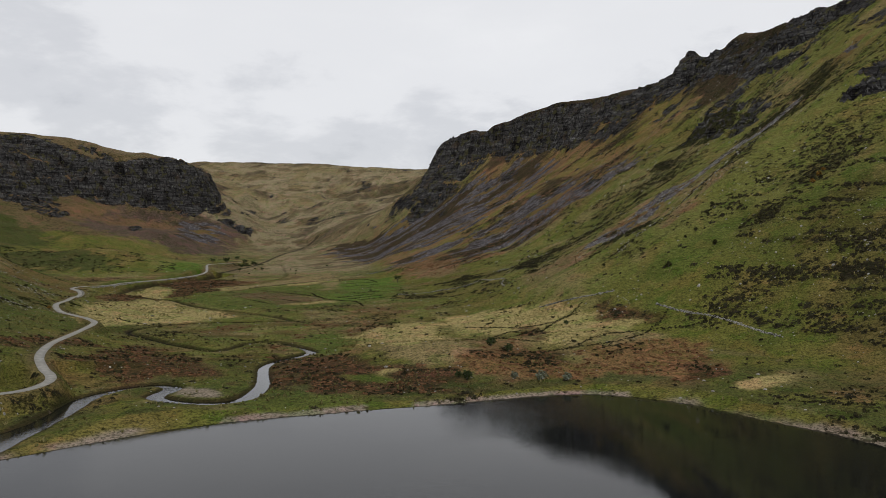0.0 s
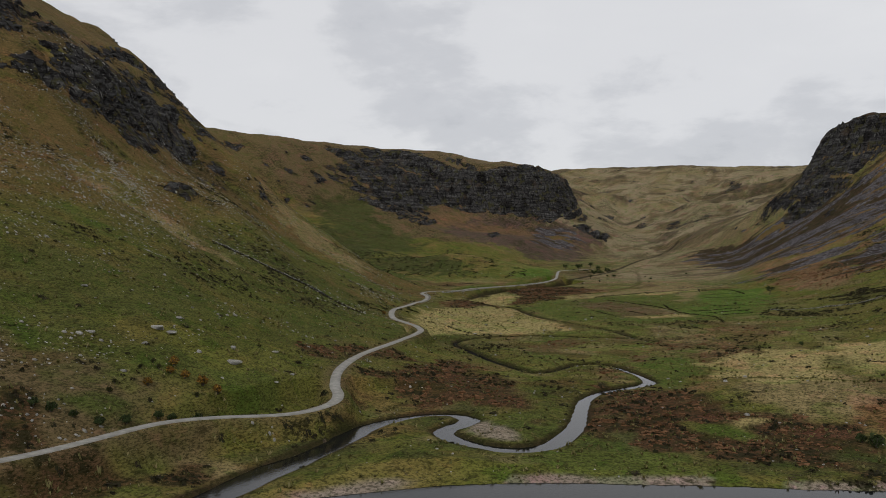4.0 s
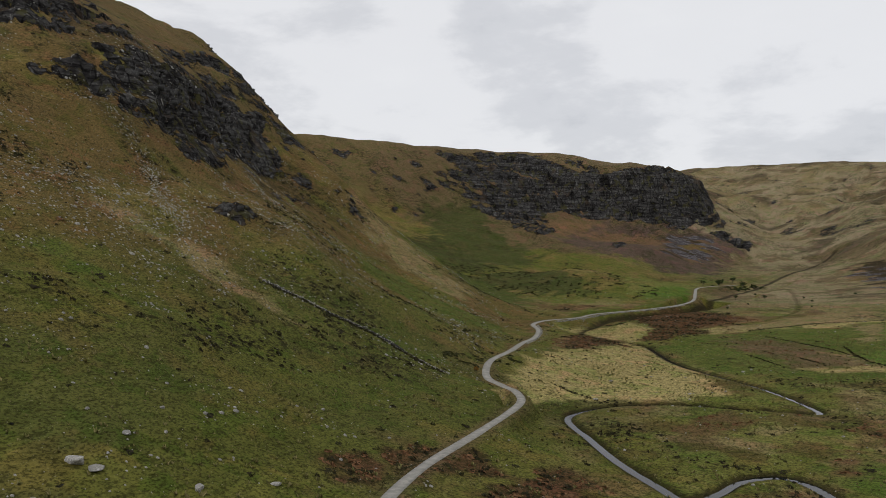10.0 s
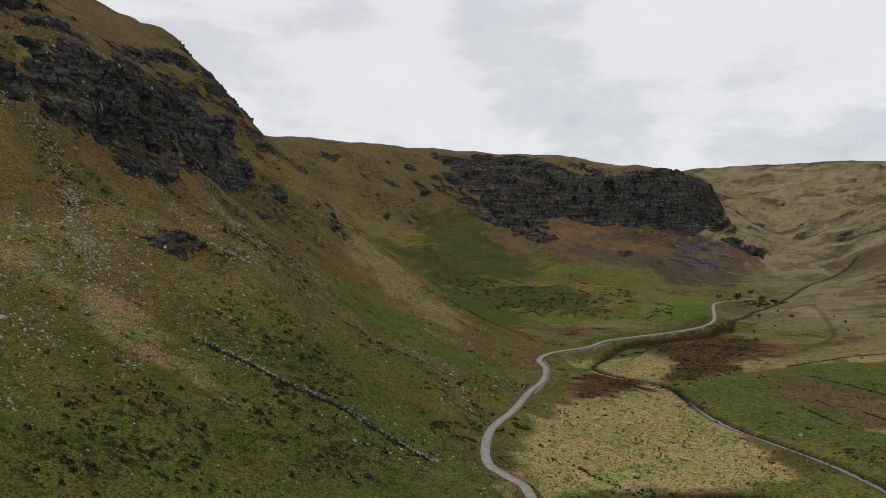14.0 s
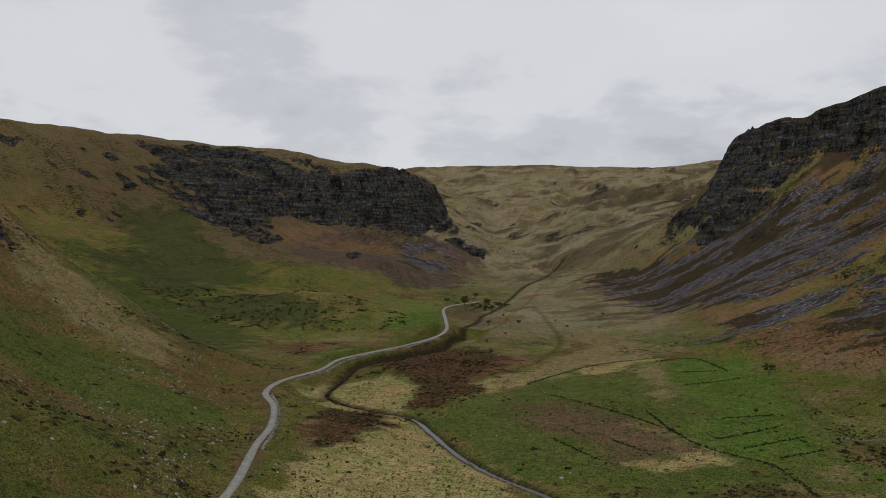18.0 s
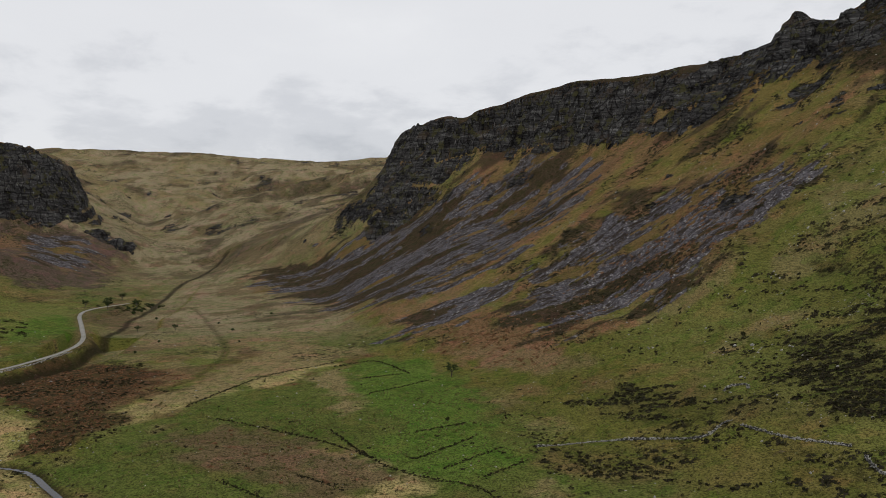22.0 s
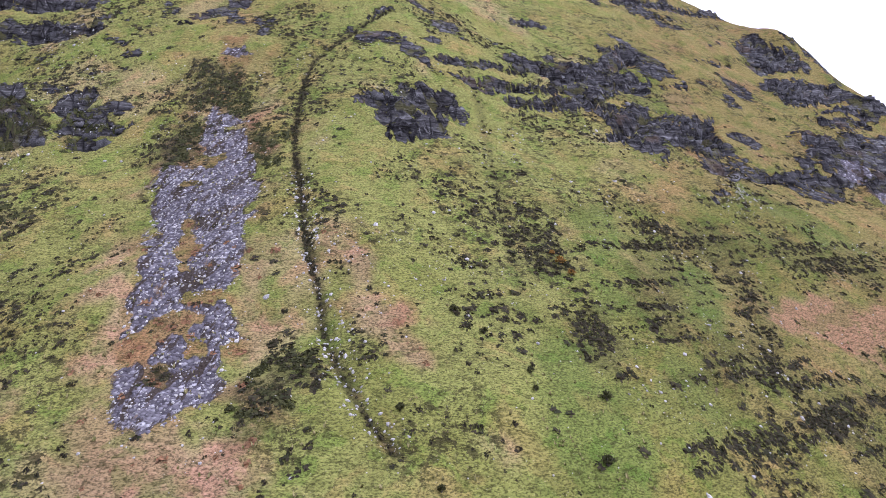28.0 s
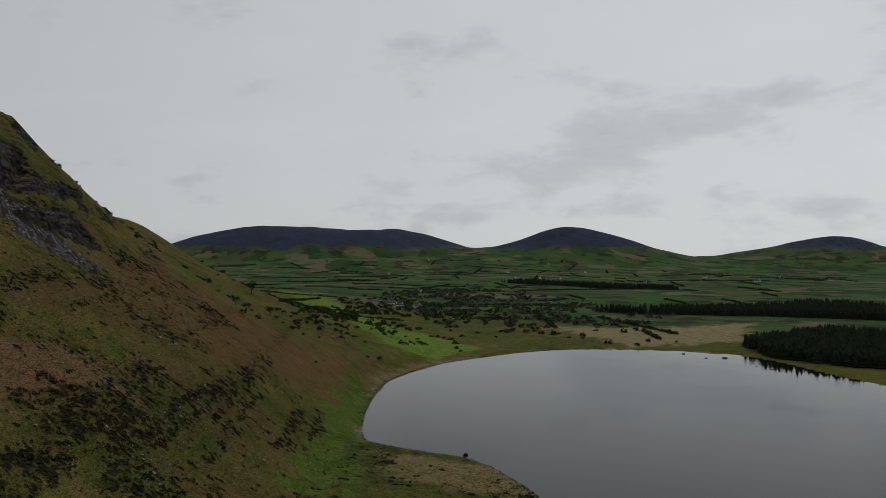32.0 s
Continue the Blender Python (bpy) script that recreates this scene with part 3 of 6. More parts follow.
def crag_amount(x, y, z):
    """How far a place is bare crag, 0 to 1; z is the broad height, along which the beds break up."""
    amount = np.zeros(np.shape(x))
    ragged = 9 * rough(x, y, 22, 51, 3)
    for ring in CRAGS:
        q = np.array(ring)
        near = (x > q[:, 0].min() - 30) & (x < q[:, 0].max() + 30) & (y > q[:, 1].min() - 30) & (y < q[:, 1].max() + 30)
        if near.any():
            d = edge_distance(x[near], y[near], ring) + ragged[near]
            amount[near] = np.maximum(amount[near], smooth(-d, -4, 5))
    # grass ramps between the beds, and lone outcrops beyond them
    far_left = (x < -300) & (y > 1000)
    beds = rough(np.where(far_left, 0.3, 0.5) * x + 0.4 * y, np.where(far_left, 2.0 * (z + 0.33 * x), 1.5 * z), 24, 53, 4)
    amount = amount * np.where(x < 0, np.where(y < 800, smooth(beds, -0.1, 0.3), smooth(beds + np.where(x > -556, 0.9, 0.2), 0.0, 0.3)), smooth(beds, -0.7, -0.2))
    hill = np.exp(-((x + 500) / 90) ** 2 - ((y - 430) / 130) ** 2) + 0.55 * np.exp(-((x + 700) / 140) ** 2 - ((y - 1270) / 70) ** 2)
    fell = 0.75 * smooth(x, 300, 350) * smooth(z, 105, 150) * (1 - smooth(y, 440, 520)) * smooth(y, 120, 180) * (1 - smooth(x, 620, 700))
    rows = rough(0.5 * (x + y), 1.7 * z, 17, 59, 4) - 0.44 * (x > 0)
    amount = np.maximum(amount, smooth(rows, 0.05, 0.3) * smooth(np.maximum(hill, fell), 0.25, 0.5))
    (xa, _), (xb, _) = along_valley(RIGHT[3], y), along_valley(RIGHT[4], y)
    u = (x - xa) / np.maximum(xb - xa, 10) + ragged * 0.012
    face = smooth(u, -0.1, 0.08) * (1 - smooth(u, 1.0, 1.1)) * smooth(y, 840, 1000) * (1 - smooth(y, 1320, 1345))
    gap = smooth(np.abs(y - 1000 - 0.2 * (x - 200)), 8, 22) * smooth(np.abs(y - 1225 + 0.3 * (x - 60)), 4, 12) * smooth(beds + 1.2 * smooth(u, 0.2, 0.45), -0.5, -0.1)
    broken = smooth(u, 0.42, 0.62) * (1 - smooth(u, 0.98, 1.06)) * smooth(y, 560, 640) * (1 - smooth(y, 940, 990)) * smooth(rough(0.5 * (x + y), 1.6 * z, 26, 57, 3), -0.4, 0.1)
    return np.maximum(amount, np.maximum(face * gap, broken))


def level_of(line):
    """The water level at each place of a stream, from its head down."""
    q = np.array(line)
    z = base_height(q[:, 0], q[:, 1]) - 0.9
    z = np.where(q[:, 1] > 900, z, np.minimum.accumulate(z))
    return np.maximum(z, 0.06)


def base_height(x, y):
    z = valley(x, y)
    for mx, my, a, b, h in MOUNDS:
        z = z + h * np.exp(-((x - mx) / a) ** 2 - ((y - my) / b) ** 2)
    # the spur that runs down from the left-hand hill
    z = z + np.interp(x, [-720, -680, -600, -535, -469, -430, -398, -357, -325], [8, 14, 34, 41, 34, 18, 11, 8, 0]) * np.exp(-(((y - 630 - 0.2 * (x + 450)) / np.where(y < 630, 62, 44)) ** 2))
    steep = smooth(z, 8, 60)
    z = z + rough(x, y, 60, 3, 4) * (0.4 + 3.0 * steep) + rough(x, y, 9, 11, 3) * (0.10 + 0.3 * steep)
    z = z + smooth(y, 1380, 1800) * (1 - 0.75 * smooth(y, 2150, 2500)) * (22 * rough(x, y, 210, 41, 4) - 9 * np.abs(rough(x, y, 90, 45, 3)))
    # open country beyond the lake, sinking to the plain, and the far hills
    plain = smooth(-y, 330, 800)
    z = z * (1 - plain) + plain * (5 + 0.2 * np.minimum(z, 260) + 5 * rough(x, y, 400, 21, 3))
    for hx, hy, a, b, turn, h, point in HILLS:
        c, s = math.cos(radians(turn)), math.sin(radians(turn))
        u, v = (c * (x - hx) + s * (y - hy)) / a, (c * (y - hy) - s * (x - hx)) / b
        z = z + h * np.exp(-np.power(u * u + v * v, point)) * (1 + 0.08 * rough(x, y, 300, 29, 3))
    return z


# far hills: x, y, half lengths, turn of the long axis, height, how flat the top is
HILLS = [(1945, -3050, 420, 300, 52, 152, 0.75), (1930, -3080, 900, 450, 52, 52, 0.9), (3260, -2480, 850, 620, 45, 178, 2.5), (2250, -1900, 420, 240, 40, 36, 1.2), (880, -3850, 400, 400, 10, 165, 0.85), (1250, -3900, 420, 200, 30, 26, 0.85)]
LAKE_RING = eased(LAKE + LAKE[:1], 5)[:-1]
ROAD_LINE, RIVER_LINE, BECK_LINE = eased(ROAD, 6), eased(RIVER, 5), eased(BECK, 5)
STREAMS = []


def ready_streams():
    """The streams as (line, length run, level, width), worked out once."""
    for line in (RIVER_LINE, BECK_LINE):
        q = np.array(line)
        run = np.r_[0, np.cumsum(np.hypot(*np.diff(q, axis=0).T))]
        wide = np.interp(run[-1] - run, *RIVER_WIDE) if line is RIVER_LINE else np.full(len(q), 0.6)
        level = level_of(line)
        level = np.convolve(np.r_[[level[0]] * 4, level, [level[-1]] * 4], np.ones(9) / 9, "valid")
        if line is RIVER_LINE:
            level = np.minimum(level, 0.08 + 0.004 * (run[-1] - run))
        STREAMS.append((line, run, level, wide))


ready_streams()


def height(x, y):
    z = base_height(x, y)
    crag = crag_amount(x, y, z)
    if crag.max() > 0:
        knobs = np.abs(rough(y + 0.4 * x, 0.3 * x, 26, 61, 3)) * 26 - 10 + np.abs(rough(x, y, 13, 63, 3)) * 5 - 2 + 1.6 * rough(x, y, 6, 67, 2)
        for cleft, wide, deep in ((1226, 11, 26), (1188, 5, 12), (1150, 6, 16), (1112, 5, 12), (1075, 7, 14), (1040, 5, 12)):
            across = y - cleft + 0.45 * (x - 0.71 * (1300 - cleft) + 10) + 3 * wobble(x, y, 16, 73)
            knobs = knobs - (x > -100) * deep * np.exp(-((across / wide) ** 2))
        knobs = knobs * np.where((x > 400) & (y < 330), 0.4, 1.0)
        stepped = z + crag * np.minimum(knobs, 3.0)
        tread = 9.5 + 3.5 * wobble(x, y, 45, 69)
        u = stepped / tread
        ledges = tread * (np.floor(u) + smooth(u - np.floor(u), 0.3, 0.7))
        z = stepped * (1 - 0.6 * crag) + ledges * 0.6 * crag
    # the gullies down the slope above the water
    for line, deep, wide in ((GULLY, 1.5, 2.6), (TRACK, 0.6, 2.0)):
        near = (x > 60) & (x < 380) & (y > 390) & (y < 560)
        if near.any():
            d, _ = curve_distance(x[near], y[near], line)
            z[near] -= deep * np.exp(-((d + 0.8 * wobble(x[near], y[near], 7, 71)) / wide) ** 2)
    d = edge_distance(x, y, LAKE_RING)
    z = np.where(d < 0, np.minimum(-0.3 + 0.12 * np.maximum(d, -40), -0.1), np.where(d < 32, np.minimum(z, 0.3 + 0.13 * d + 0.02 * d * d), z))
    z = np.where((d >= 0) & (z < 0.3), 0.3 + 0.05 * np.minimum(d, 4), z)
    near = (x > -330) & (x < -30) & (y > 140) & (y < 1410)
    if near.any():
        px, py, pz = x[near], y[near], z[near]
        for line, run, level, wide in STREAMS:
            d, along = curve_distance(px, py, line)
            lv, w = np.interp(along, run, level), np.interp(along, run, wide) / 2
            w = w * (1 + 0.25 * wobble(px, py, 11, 77))
            cut = lv - (0.7 if line is RIVER_LINE else 0.3) + (0.7 + 0.75) * smooth(d, w - 0.6, w + 1.4) + 0.09 * np.maximum(d - w - 1.4, 0) + 0.004 * np.maximum(d - w - 4, 0) ** 2
            pz = np.where(d < w + 24, np.minimum(pz, np.where(py > 900, np.maximum(cut, pz - 2.4), cut)), pz)
        d, along = curve_distance(px, py, ROAD_LINE)
        bed = np.interp(along, ROAD_RUN, ROAD_Z)
        pz = pz + (bed - pz) * (1 - smooth(d, 2.4, np.where(py > 440, 14.0, 7.0)))
        z[near] = pz
    # the open mouth of the river
    return np.where(np.hypot(x + 106, y - 158) < 15, np.minimum(z, -0.5), z)


GULLY = eased([(367, 508), (318, 526), (300, 532), (254, 520), (228, 511), (187, 491), (166, 481), (146, 469), (130, 461), (106, 443), (95, 432)], 4)
TRACK = eased([(353, 462), (312, 447), (254, 432), (211, 421), (170, 411)], 4)
ROAD_RUN = np.r_[0, np.cumsum(np.hypot(*np.diff(np.array(ROAD_LINE), axis=0).T))]
ROAD_Z = np.convolve(np.pad(base_height(*np.array(ROAD_LINE).T) + 0.2, 6, "edge"), np.ones(13) / 13, "valid")

# ---- the ground: one sheet to the horizon ----
def spaced(stops):
    """Grid lines between stops (place, step), the step changing evenly."""
    out = [stops[0][0]]
    for (a, sa), (b, sb) in zip(stops, stops[1:]):
        while out[-1] < b:
            u = (out[-1] - a) / (b - a)
            out.append(out[-1] + sa + (sb - sa) * u)
    return np.array(out)


def fast_mesh(name, verts, faces, mat, parent=None, smooth_faces=False):
    """A mesh object from arrays of places and of faces with one number of corners."""
    verts, faces = np.asarray(verts, np.float32), np.asarray(faces, np.int32)
    me = bpy.data.meshes.new(name)
    me.vertices.add(len(verts))
    me.vertices.foreach_set("co", verts.ravel())
    me.loops.add(faces.size)
    me.loops.foreach_set("vertex_index", faces.ravel())
    me.polygons.add(len(faces))
    me.polygons.foreach_set("loop_start", np.arange(0, faces.size, faces.shape[1], dtype=np.int32))
    if smooth_faces:
        me.polygons.foreach_set("use_smooth", np.ones(len(faces), bool))
    me.update(calc_edges=True)
    me.materials.append(mat)
    ob = new(name, me)
    ob.parent = parent
    return ob


COLOURS = {
    # distance haze is painted into the far moor's blue and the fell's grey
    "hillgreen": (0.078, 0.100, 0.024), "darkgreen": (0.074, 0.086, 0.027), "wet": (0.062, 0.078, 0.024), "dry": (0.212, 0.172, 0.056), "olive": (0.146, 0.150, 0.035), "green": (0.114, 0.144, 0.032), "bright": (0.110, 0.176, 0.030), "hazymoor": (0.058, 0.078, 0.150), "fell": (0.330, 0.272, 0.178), "sward": (0.172, 0.186, 0.050), "pale": (0.400, 0.335, 0.145), "rust": (0.230, 0.138, 0.074),
    "ochre": (0.175, 0.120, 0.048), "heath": (0.070, 0.068, 0.024), "brownheath": (0.060, 0.042, 0.028), "bog": (0.095, 0.052, 0.028), "dull": (0.158, 0.115, 0.062), "tan": (0.270, 0.215, 0.105),
    "blush": (0.235, 0.168, 0.092), "russet": (0.215, 0.128, 0.056), "lime": (0.200, 0.320, 0.048), "reed": (0.400, 0.320, 0.185), "screebrown": (0.120, 0.085, 0.070), "sand": (0.300, 0.250, 0.205), "peat": (0.030, 0.022, 0.014), "lakebed": (0.05, 0.045, 0.035),
}
PATCHES, SCREES = [], []


def patch(kind, soft, *ring):
    """A patch of one cover: its kind, the softness of its edge, its outline."""
    PATCHES.append((kind, soft, list(ring)))


patch("dull", 16, (-880, 1225), (-860, 1090), (-720, 1040), (-580, 1070), (-470, 1130), (-380, 1180), (-350, 1260), (-350, 1400), (-430, 1390), (-560, 1350), (-640, 1350), (-760, 1290))
patch("rust", 14, (-640, 1210), (-560, 1200), (-460, 1250), (-420, 1330), (-500, 1345), (-570, 1310))
patch("rust", 9, (-262, 733), (-239, 760), (-205, 788), (-180, 759), (-191, 713), (-208, 685), (-240, 712))
patch("rust", 9, (-255, 566), (-246, 591), (-221, 588), (-217, 565), (-240, 543))
patch("green", 8, (-325, 866), (-311, 922), (-313, 1019), (-274, 889), (-300, 857))
patch("green", 8, (-200, 599), (-170, 680), (-113, 753), (-39, 736), (-35, 630), (-39, 563), (-100, 525), (-157, 536))
patch("dull", 7, (-153, 614), (-121, 631), (-89, 577), (-119, 552))
patch("pale", 5, (-279, 626), (-261, 672), (-232, 675), (-224, 637), (-244, 619))
patch("pale", 5, (-203, 421), (-225, 489), (-211, 541), (-154, 515), (-130, 486), (-139, 461), (-175, 432))
patch("rust", 9, (-87, 933), (-41, 793), (-10, 725), (23, 712), (64, 717), (21, 744), (-8, 853))
patch("rust", 9, (-66, 997), (8, 932), (112, 1020), (183, 999), (189, 943), (81, 873), (35, 861), (-29, 867))
patch("rust", 9, (171, 472), (176, 465), (149, 448), (129, 436), (127, 442), (142, 455))
patch("rust", 9, (217, 324), (242, 295), (246, 281), (222, 301), (214, 316))
patch("rust", 9, (218, 322), (235, 303), (252, 262), (271, 216), (270, 204), (227, 268), (225, 297))
patch("ochre", 14, (297, 242), (291, 205), (295, 142), (338, 28), (413, 3), (410, 82), (442, 120))
patch("lime", 5, (1330, -690), (1125, -629), (830, -430), (558, -271), (437, -243), (415, -142), (456, -133), (633, -226), (900, -400))
patch("reed", 18, (510, -468), (410, -533), (303, -700), (251, -484), (327, -362), (396, -410))
patch("tan", 6, (394, -45), (411, -105), (415, -216), (390, -88), (352, 3))
patch("tan", 6, (235, 120), (211, 105), (164, 97), (134, 109), (155, 134), (192, 146))
patch("pale", 5, (-4, 446), (40, 426), (67, 395), (60, 385), (39, 382), (12, 397))
patch("pale", 5, (46, 370), (66, 390), (84, 370), (93, 355), (61, 328), (43, 324))
patch("bog", 9, (-77, 333), (-40, 306), (-5, 290), (5, 251), (-20, 250), (-51, 269))
patch("rust", 9, (10, 315), (37, 347), (39, 310), (49, 292), (26, 274), (6, 286))
patch("bog", 9, (79, 384), (94, 372), (99, 354), (83, 363))
patch("tan", 6, (-316, 318), (-316, 327), (-293, 343), (-250, 351), (-244, 342), (-276, 327))
patch("screebrown", 16, (-530, 1327), (-430, 1394), (-356, 1398), (-371, 1234), (-462, 1190))
patch("bright", 7, (-95, 778), (-52, 769), (-40, 709), (-47, 611), (-71, 616), (-92, 687))
patch("dull", 10, (-190, 170), (-150, 200), (-128, 190), (-128, 150), (-150, 120), (-190, 130))
patch("screebrown", 16, (-563, 1160), (-561, 1316), (-527, 1334), (-449, 1383), (-379, 1374), (-339, 1202), (-404, 1154), (-484, 1142))
patch("rust", 12, (-560, 1230), (-540, 1300), (-480, 1330), (-430, 1320), (-470, 1250))
patch("tan", 5, (-122, 622), (-100, 605), (-86, 592), (-80, 570), (-96, 566), (-120, 590))
patch("pale", 6, (-205, 655), (-170, 690), (-120, 750), (-100, 772), (-122, 790), (-170, 740), (-208, 690))
patch("bright", 5, (190, 190), (255, 112), (345, 35), (352, 48), (268, 124), (205, 200))
patch("tan", 10, (-340, 592), (-362, 632), (-430, 632), (-470, 625), (-430, 596), (-380, 580))
# dark green behind the spur, with that slope's shade painted into it
patch("hillgreen", 16, (-380, 720), (-520, 700), (-640, 760), (-640, 880), (-480, 860), (-400, 800))
# fields and bogs of the valley floor
patch("pale", 6, (-1, 416), (24, 445), (59, 404), (65, 390), (47, 379), (30, 368), (11, 376))
patch("pale", 6, (46, 359), (71, 384), (60, 329), (43, 321))
patch("tan", 8, (-28, 308), (-18, 401), (2, 380), (16, 306), (9, 294), (-7, 288), (-22, 297))
patch("bog", 10, (-63, 267), (-50, 302), (-36, 301), (-12, 290), (2, 289), (3, 267), (-6, 252), (-20, 261), (-40, 253))
patch("green", 7, (-62, 241), (-49, 243), (-21, 247), (-2, 249), (-28, 230), (-54, 217))
patch("green", 8, (-76, 394), (-55, 426), (-41, 334), (-55, 335), (-76, 370))
patch("pale", 4, (-34, 283), (-18, 286), (-16, 271), (-31, 266))
patch("pale", 6, (-191, 397), (-232, 517), (-233, 625), (-162, 546), (-138, 472), (-181, 428))
patch("bog", 9, (-136, 280), (-130, 336), (-99, 285), (-114, 260), (-124, 260))
patch("bright", 6, (-126, 164), (-128, 174), (-127, 182), (-124, 181), (-121, 172), (-125, 162))
patch("tan", 6, (-124, 186), (-117, 201), (-113, 198), (-118, 186), (-123, 183))
patch("pale", 6, (-300, 649), (-289, 688), (-256, 698), (-233, 671), (-229, 646), (-250, 638), (-289, 645))
patch("bog", 8, (-292, 766), (-268, 829), (-212, 794), (-193, 743), (-211, 701), (-197, 673), (-213, 634), (-225, 637), (-231, 671), (-260, 709))
patch("bog", 8, (-247, 553), (-255, 594), (-240, 627), (-220, 594), (-223, 569), (-233, 544))
patch("tan", 6, (-200, 691), (-164, 777), (-131, 847), (-76, 810), (-104, 783), (-150, 731), (-189, 675))
patch("green", 7, (-211, 615), (-184, 666), (-150, 731), (-107, 686), (-87, 660), (-91, 613), (-155, 665), (-178, 657), (-179, 603), (-155, 550), (-179, 562))
patch("dull", 8, (-175, 635), (-154, 656), (-102, 603), (-94, 582), (-102, 569), (-124, 598), (-156, 603))
patch("tan", 5, (-119, 741), (-102, 767), (-99, 738), (-94, 676), (-103, 661), (-108, 695))
patch("bright", 6, (-96, 779), (-78, 788), (-57, 743), (-44, 708), (-47, 646), (-47, 598), (-41, 581), (-66, 566), (-84, 583), (-95, 606), (-74, 642), (-60, 664), (-79, 693), (-93, 704))
patch("pale", 4, (-115, 558), (-88, 574), (-78, 564), (-102, 547))
patch("rust", 10, (-47, 787), (-18, 800), (15, 764), (19, 700), (-10, 705), (-33, 744))
patch("green", 8, (-33, 561), (-4, 548), (-12, 528), (-36, 533))
patch("bright", 8, (-330, 880), (-317, 1029), (-288, 899), (-312, 861))
patch("sward", 12, (-400, 1081), (-327, 1096), (-306, 988), (-328, 872), (-350, 900))
patch("dull", 8, (-291, 957), (-304, 1104), (-271, 1062), (-259, 938))
# heather, bracken and green ribs of the right-hand slope
patch("heath", 3, (206, 707), (237, 722), (252, 718), (263, 711), (266, 683), (243, 648), (237, 638), (219, 639), (211, 671))
patch("heath", 5, (258, 640), (252, 624), (244, 603), (235, 617), (224, 618))
patch("heath", 6, (298, 585), (287, 565), (259, 543), (257, 558), (261, 579), (279, 581))
patch("brownheath", 5, (241, 578), (247, 562), (236, 559), (213, 541), (222, 562), (218, 568))
patch("brownheath", 5, (245, 542), (238, 524), (224, 518), (226, 528))
patch("heath", 4, (192, 684), (196, 650), (189, 646), (183, 677))
patch("heath", 4, (175, 613), (186, 598), (181, 596), (171, 605))
patch("heath", 4, (151, 636), (160, 634), (160, 621), (158, 601), (154, 614))
patch("heath", 4, (147, 621), (148, 589), (146, 601))
patch("heath", 4, (131, 668), (135, 651), (133, 636), (126, 653))
patch("heath", 5, (108, 480), (119, 473), (125, 462), (109, 459), (99, 463), (96, 471))
patch("tan", 6, (128, 531), (164, 553), (167, 546), (131, 519), (101, 505), (104, 514))
patch("tan", 7, (69, 512), (84, 496), (94, 476), (85, 460), (78, 462))
patch("tan", 5, (166, 470), (170, 463), (132, 443), (132, 450))
patch("brownheath", 6, (57, 1010), (107, 1048), (112, 1031), (59, 981))
patch("brownheath", 6, (47, 864), (91, 887), (103, 859), (52, 855))
patch("brownheath", 6, (120, 906), (143, 853), (115, 835), (103, 839))
patch("brownheath", 6, (83, 759), (121, 757), (106, 741), (91, 741))
patch("brownheath", 6, (11, 1084), (41, 1078), (31, 1062), (9, 1058))
patch("brownheath", 6, (164, 811), (202, 814), (197, 792), (166, 784))
patch("brownheath", 6, (9, 764), (60, 792), (71, 782), (51, 768))
patch("ochre", 8, (-5, 781), (26, 858), (29, 842), (-2, 777))
patch("dry", 6, (-6, 897), (56, 902), (114, 932), (167, 978), (164, 953), (107, 899), (52, 872), (-3, 866))
patch("rust", 7, (232, 323), (266, 261), (238, 238), (231, 276), (212, 323))
patch("ochre", 12, (386, 172), (376, 134), (352, 89), (350, 25), (312, 84), (301, 147), (306, 197))
patch("brownheath", 9, (283, 873), (262, 815), (252, 765), (271, 735), (332, 740), (360, 800), (330, 870))
# green ribbons, bracken margins and bare ground above the water
patch("green", 4, (236, 398), (248, 382), (233, 376), (197, 376), (178, 375), (172, 385), (194, 393), (216, 395))
patch("green", 8, (161, 411), (158, 400), (150, 390), (143, 381), (132, 373), (115, 369), (98, 397), (115, 401), (138, 404))
patch("green", 4, (244, 356), (229, 344), (189, 346), (181, 354), (206, 358))
patch("blush", 9, (158, 551), (134, 524), (113, 515), (96, 508), (94, 503), (91, 471), (81, 456), (70, 480), (74, 504), (96, 513), (127, 533))
patch("blush", 9, (165, 505), (164, 491), (138, 479), (119, 473), (108, 477), (135, 492))
patch("blush", 6, (171, 470), (170, 460), (149, 450), (124, 435), (128, 441), (147, 456))
patch("blush", 9, (69, 512), (80, 497), (89, 468), (73, 459), (60, 451), (47, 490))
patch("blush", 9, (95, 577), (102, 560), (95, 538), (81, 533), (81, 556))
patch("blush", 8, (-35, 765), (-12, 753), (10, 713), (21, 679), (-4, 692), (-23, 728))
patch("heath", 3, (249, 581), (252, 566), (225, 553), (220, 564))
patch("heath", 3, (247, 541), (242, 523), (214, 513), (217, 521))
patch("ochre", 1.5, (185, 538), (184, 530), (150, 515), (150, 519))
patch("ochre", 1.5, (129, 517), (136, 505), (133, 498), (126, 501), (123, 511))
patch("ochre", 1.5, (124, 499), (127, 493), (118, 490), (118, 495))
patch("brownheath", 1.5, (112, 504), (115, 500), (106, 496), (105, 500))
patch("russet", 8, (292, 243), (323, 210), (315, 194), (301, 167), (304, 111), (326, 60), (386, -18), (392, 16), (406, 77), (426, 133), (363, 183))
patch("blush", 9, (210, 327), (241, 314), (242, 290), (262, 259), (247, 258), (244, 235), (233, 256), (241, 268), (223, 301))
patch("bright", 5, (399, -26), (353, 3), (261, 96), (193, 169), (187, 188), (252, 118), (330, 52))
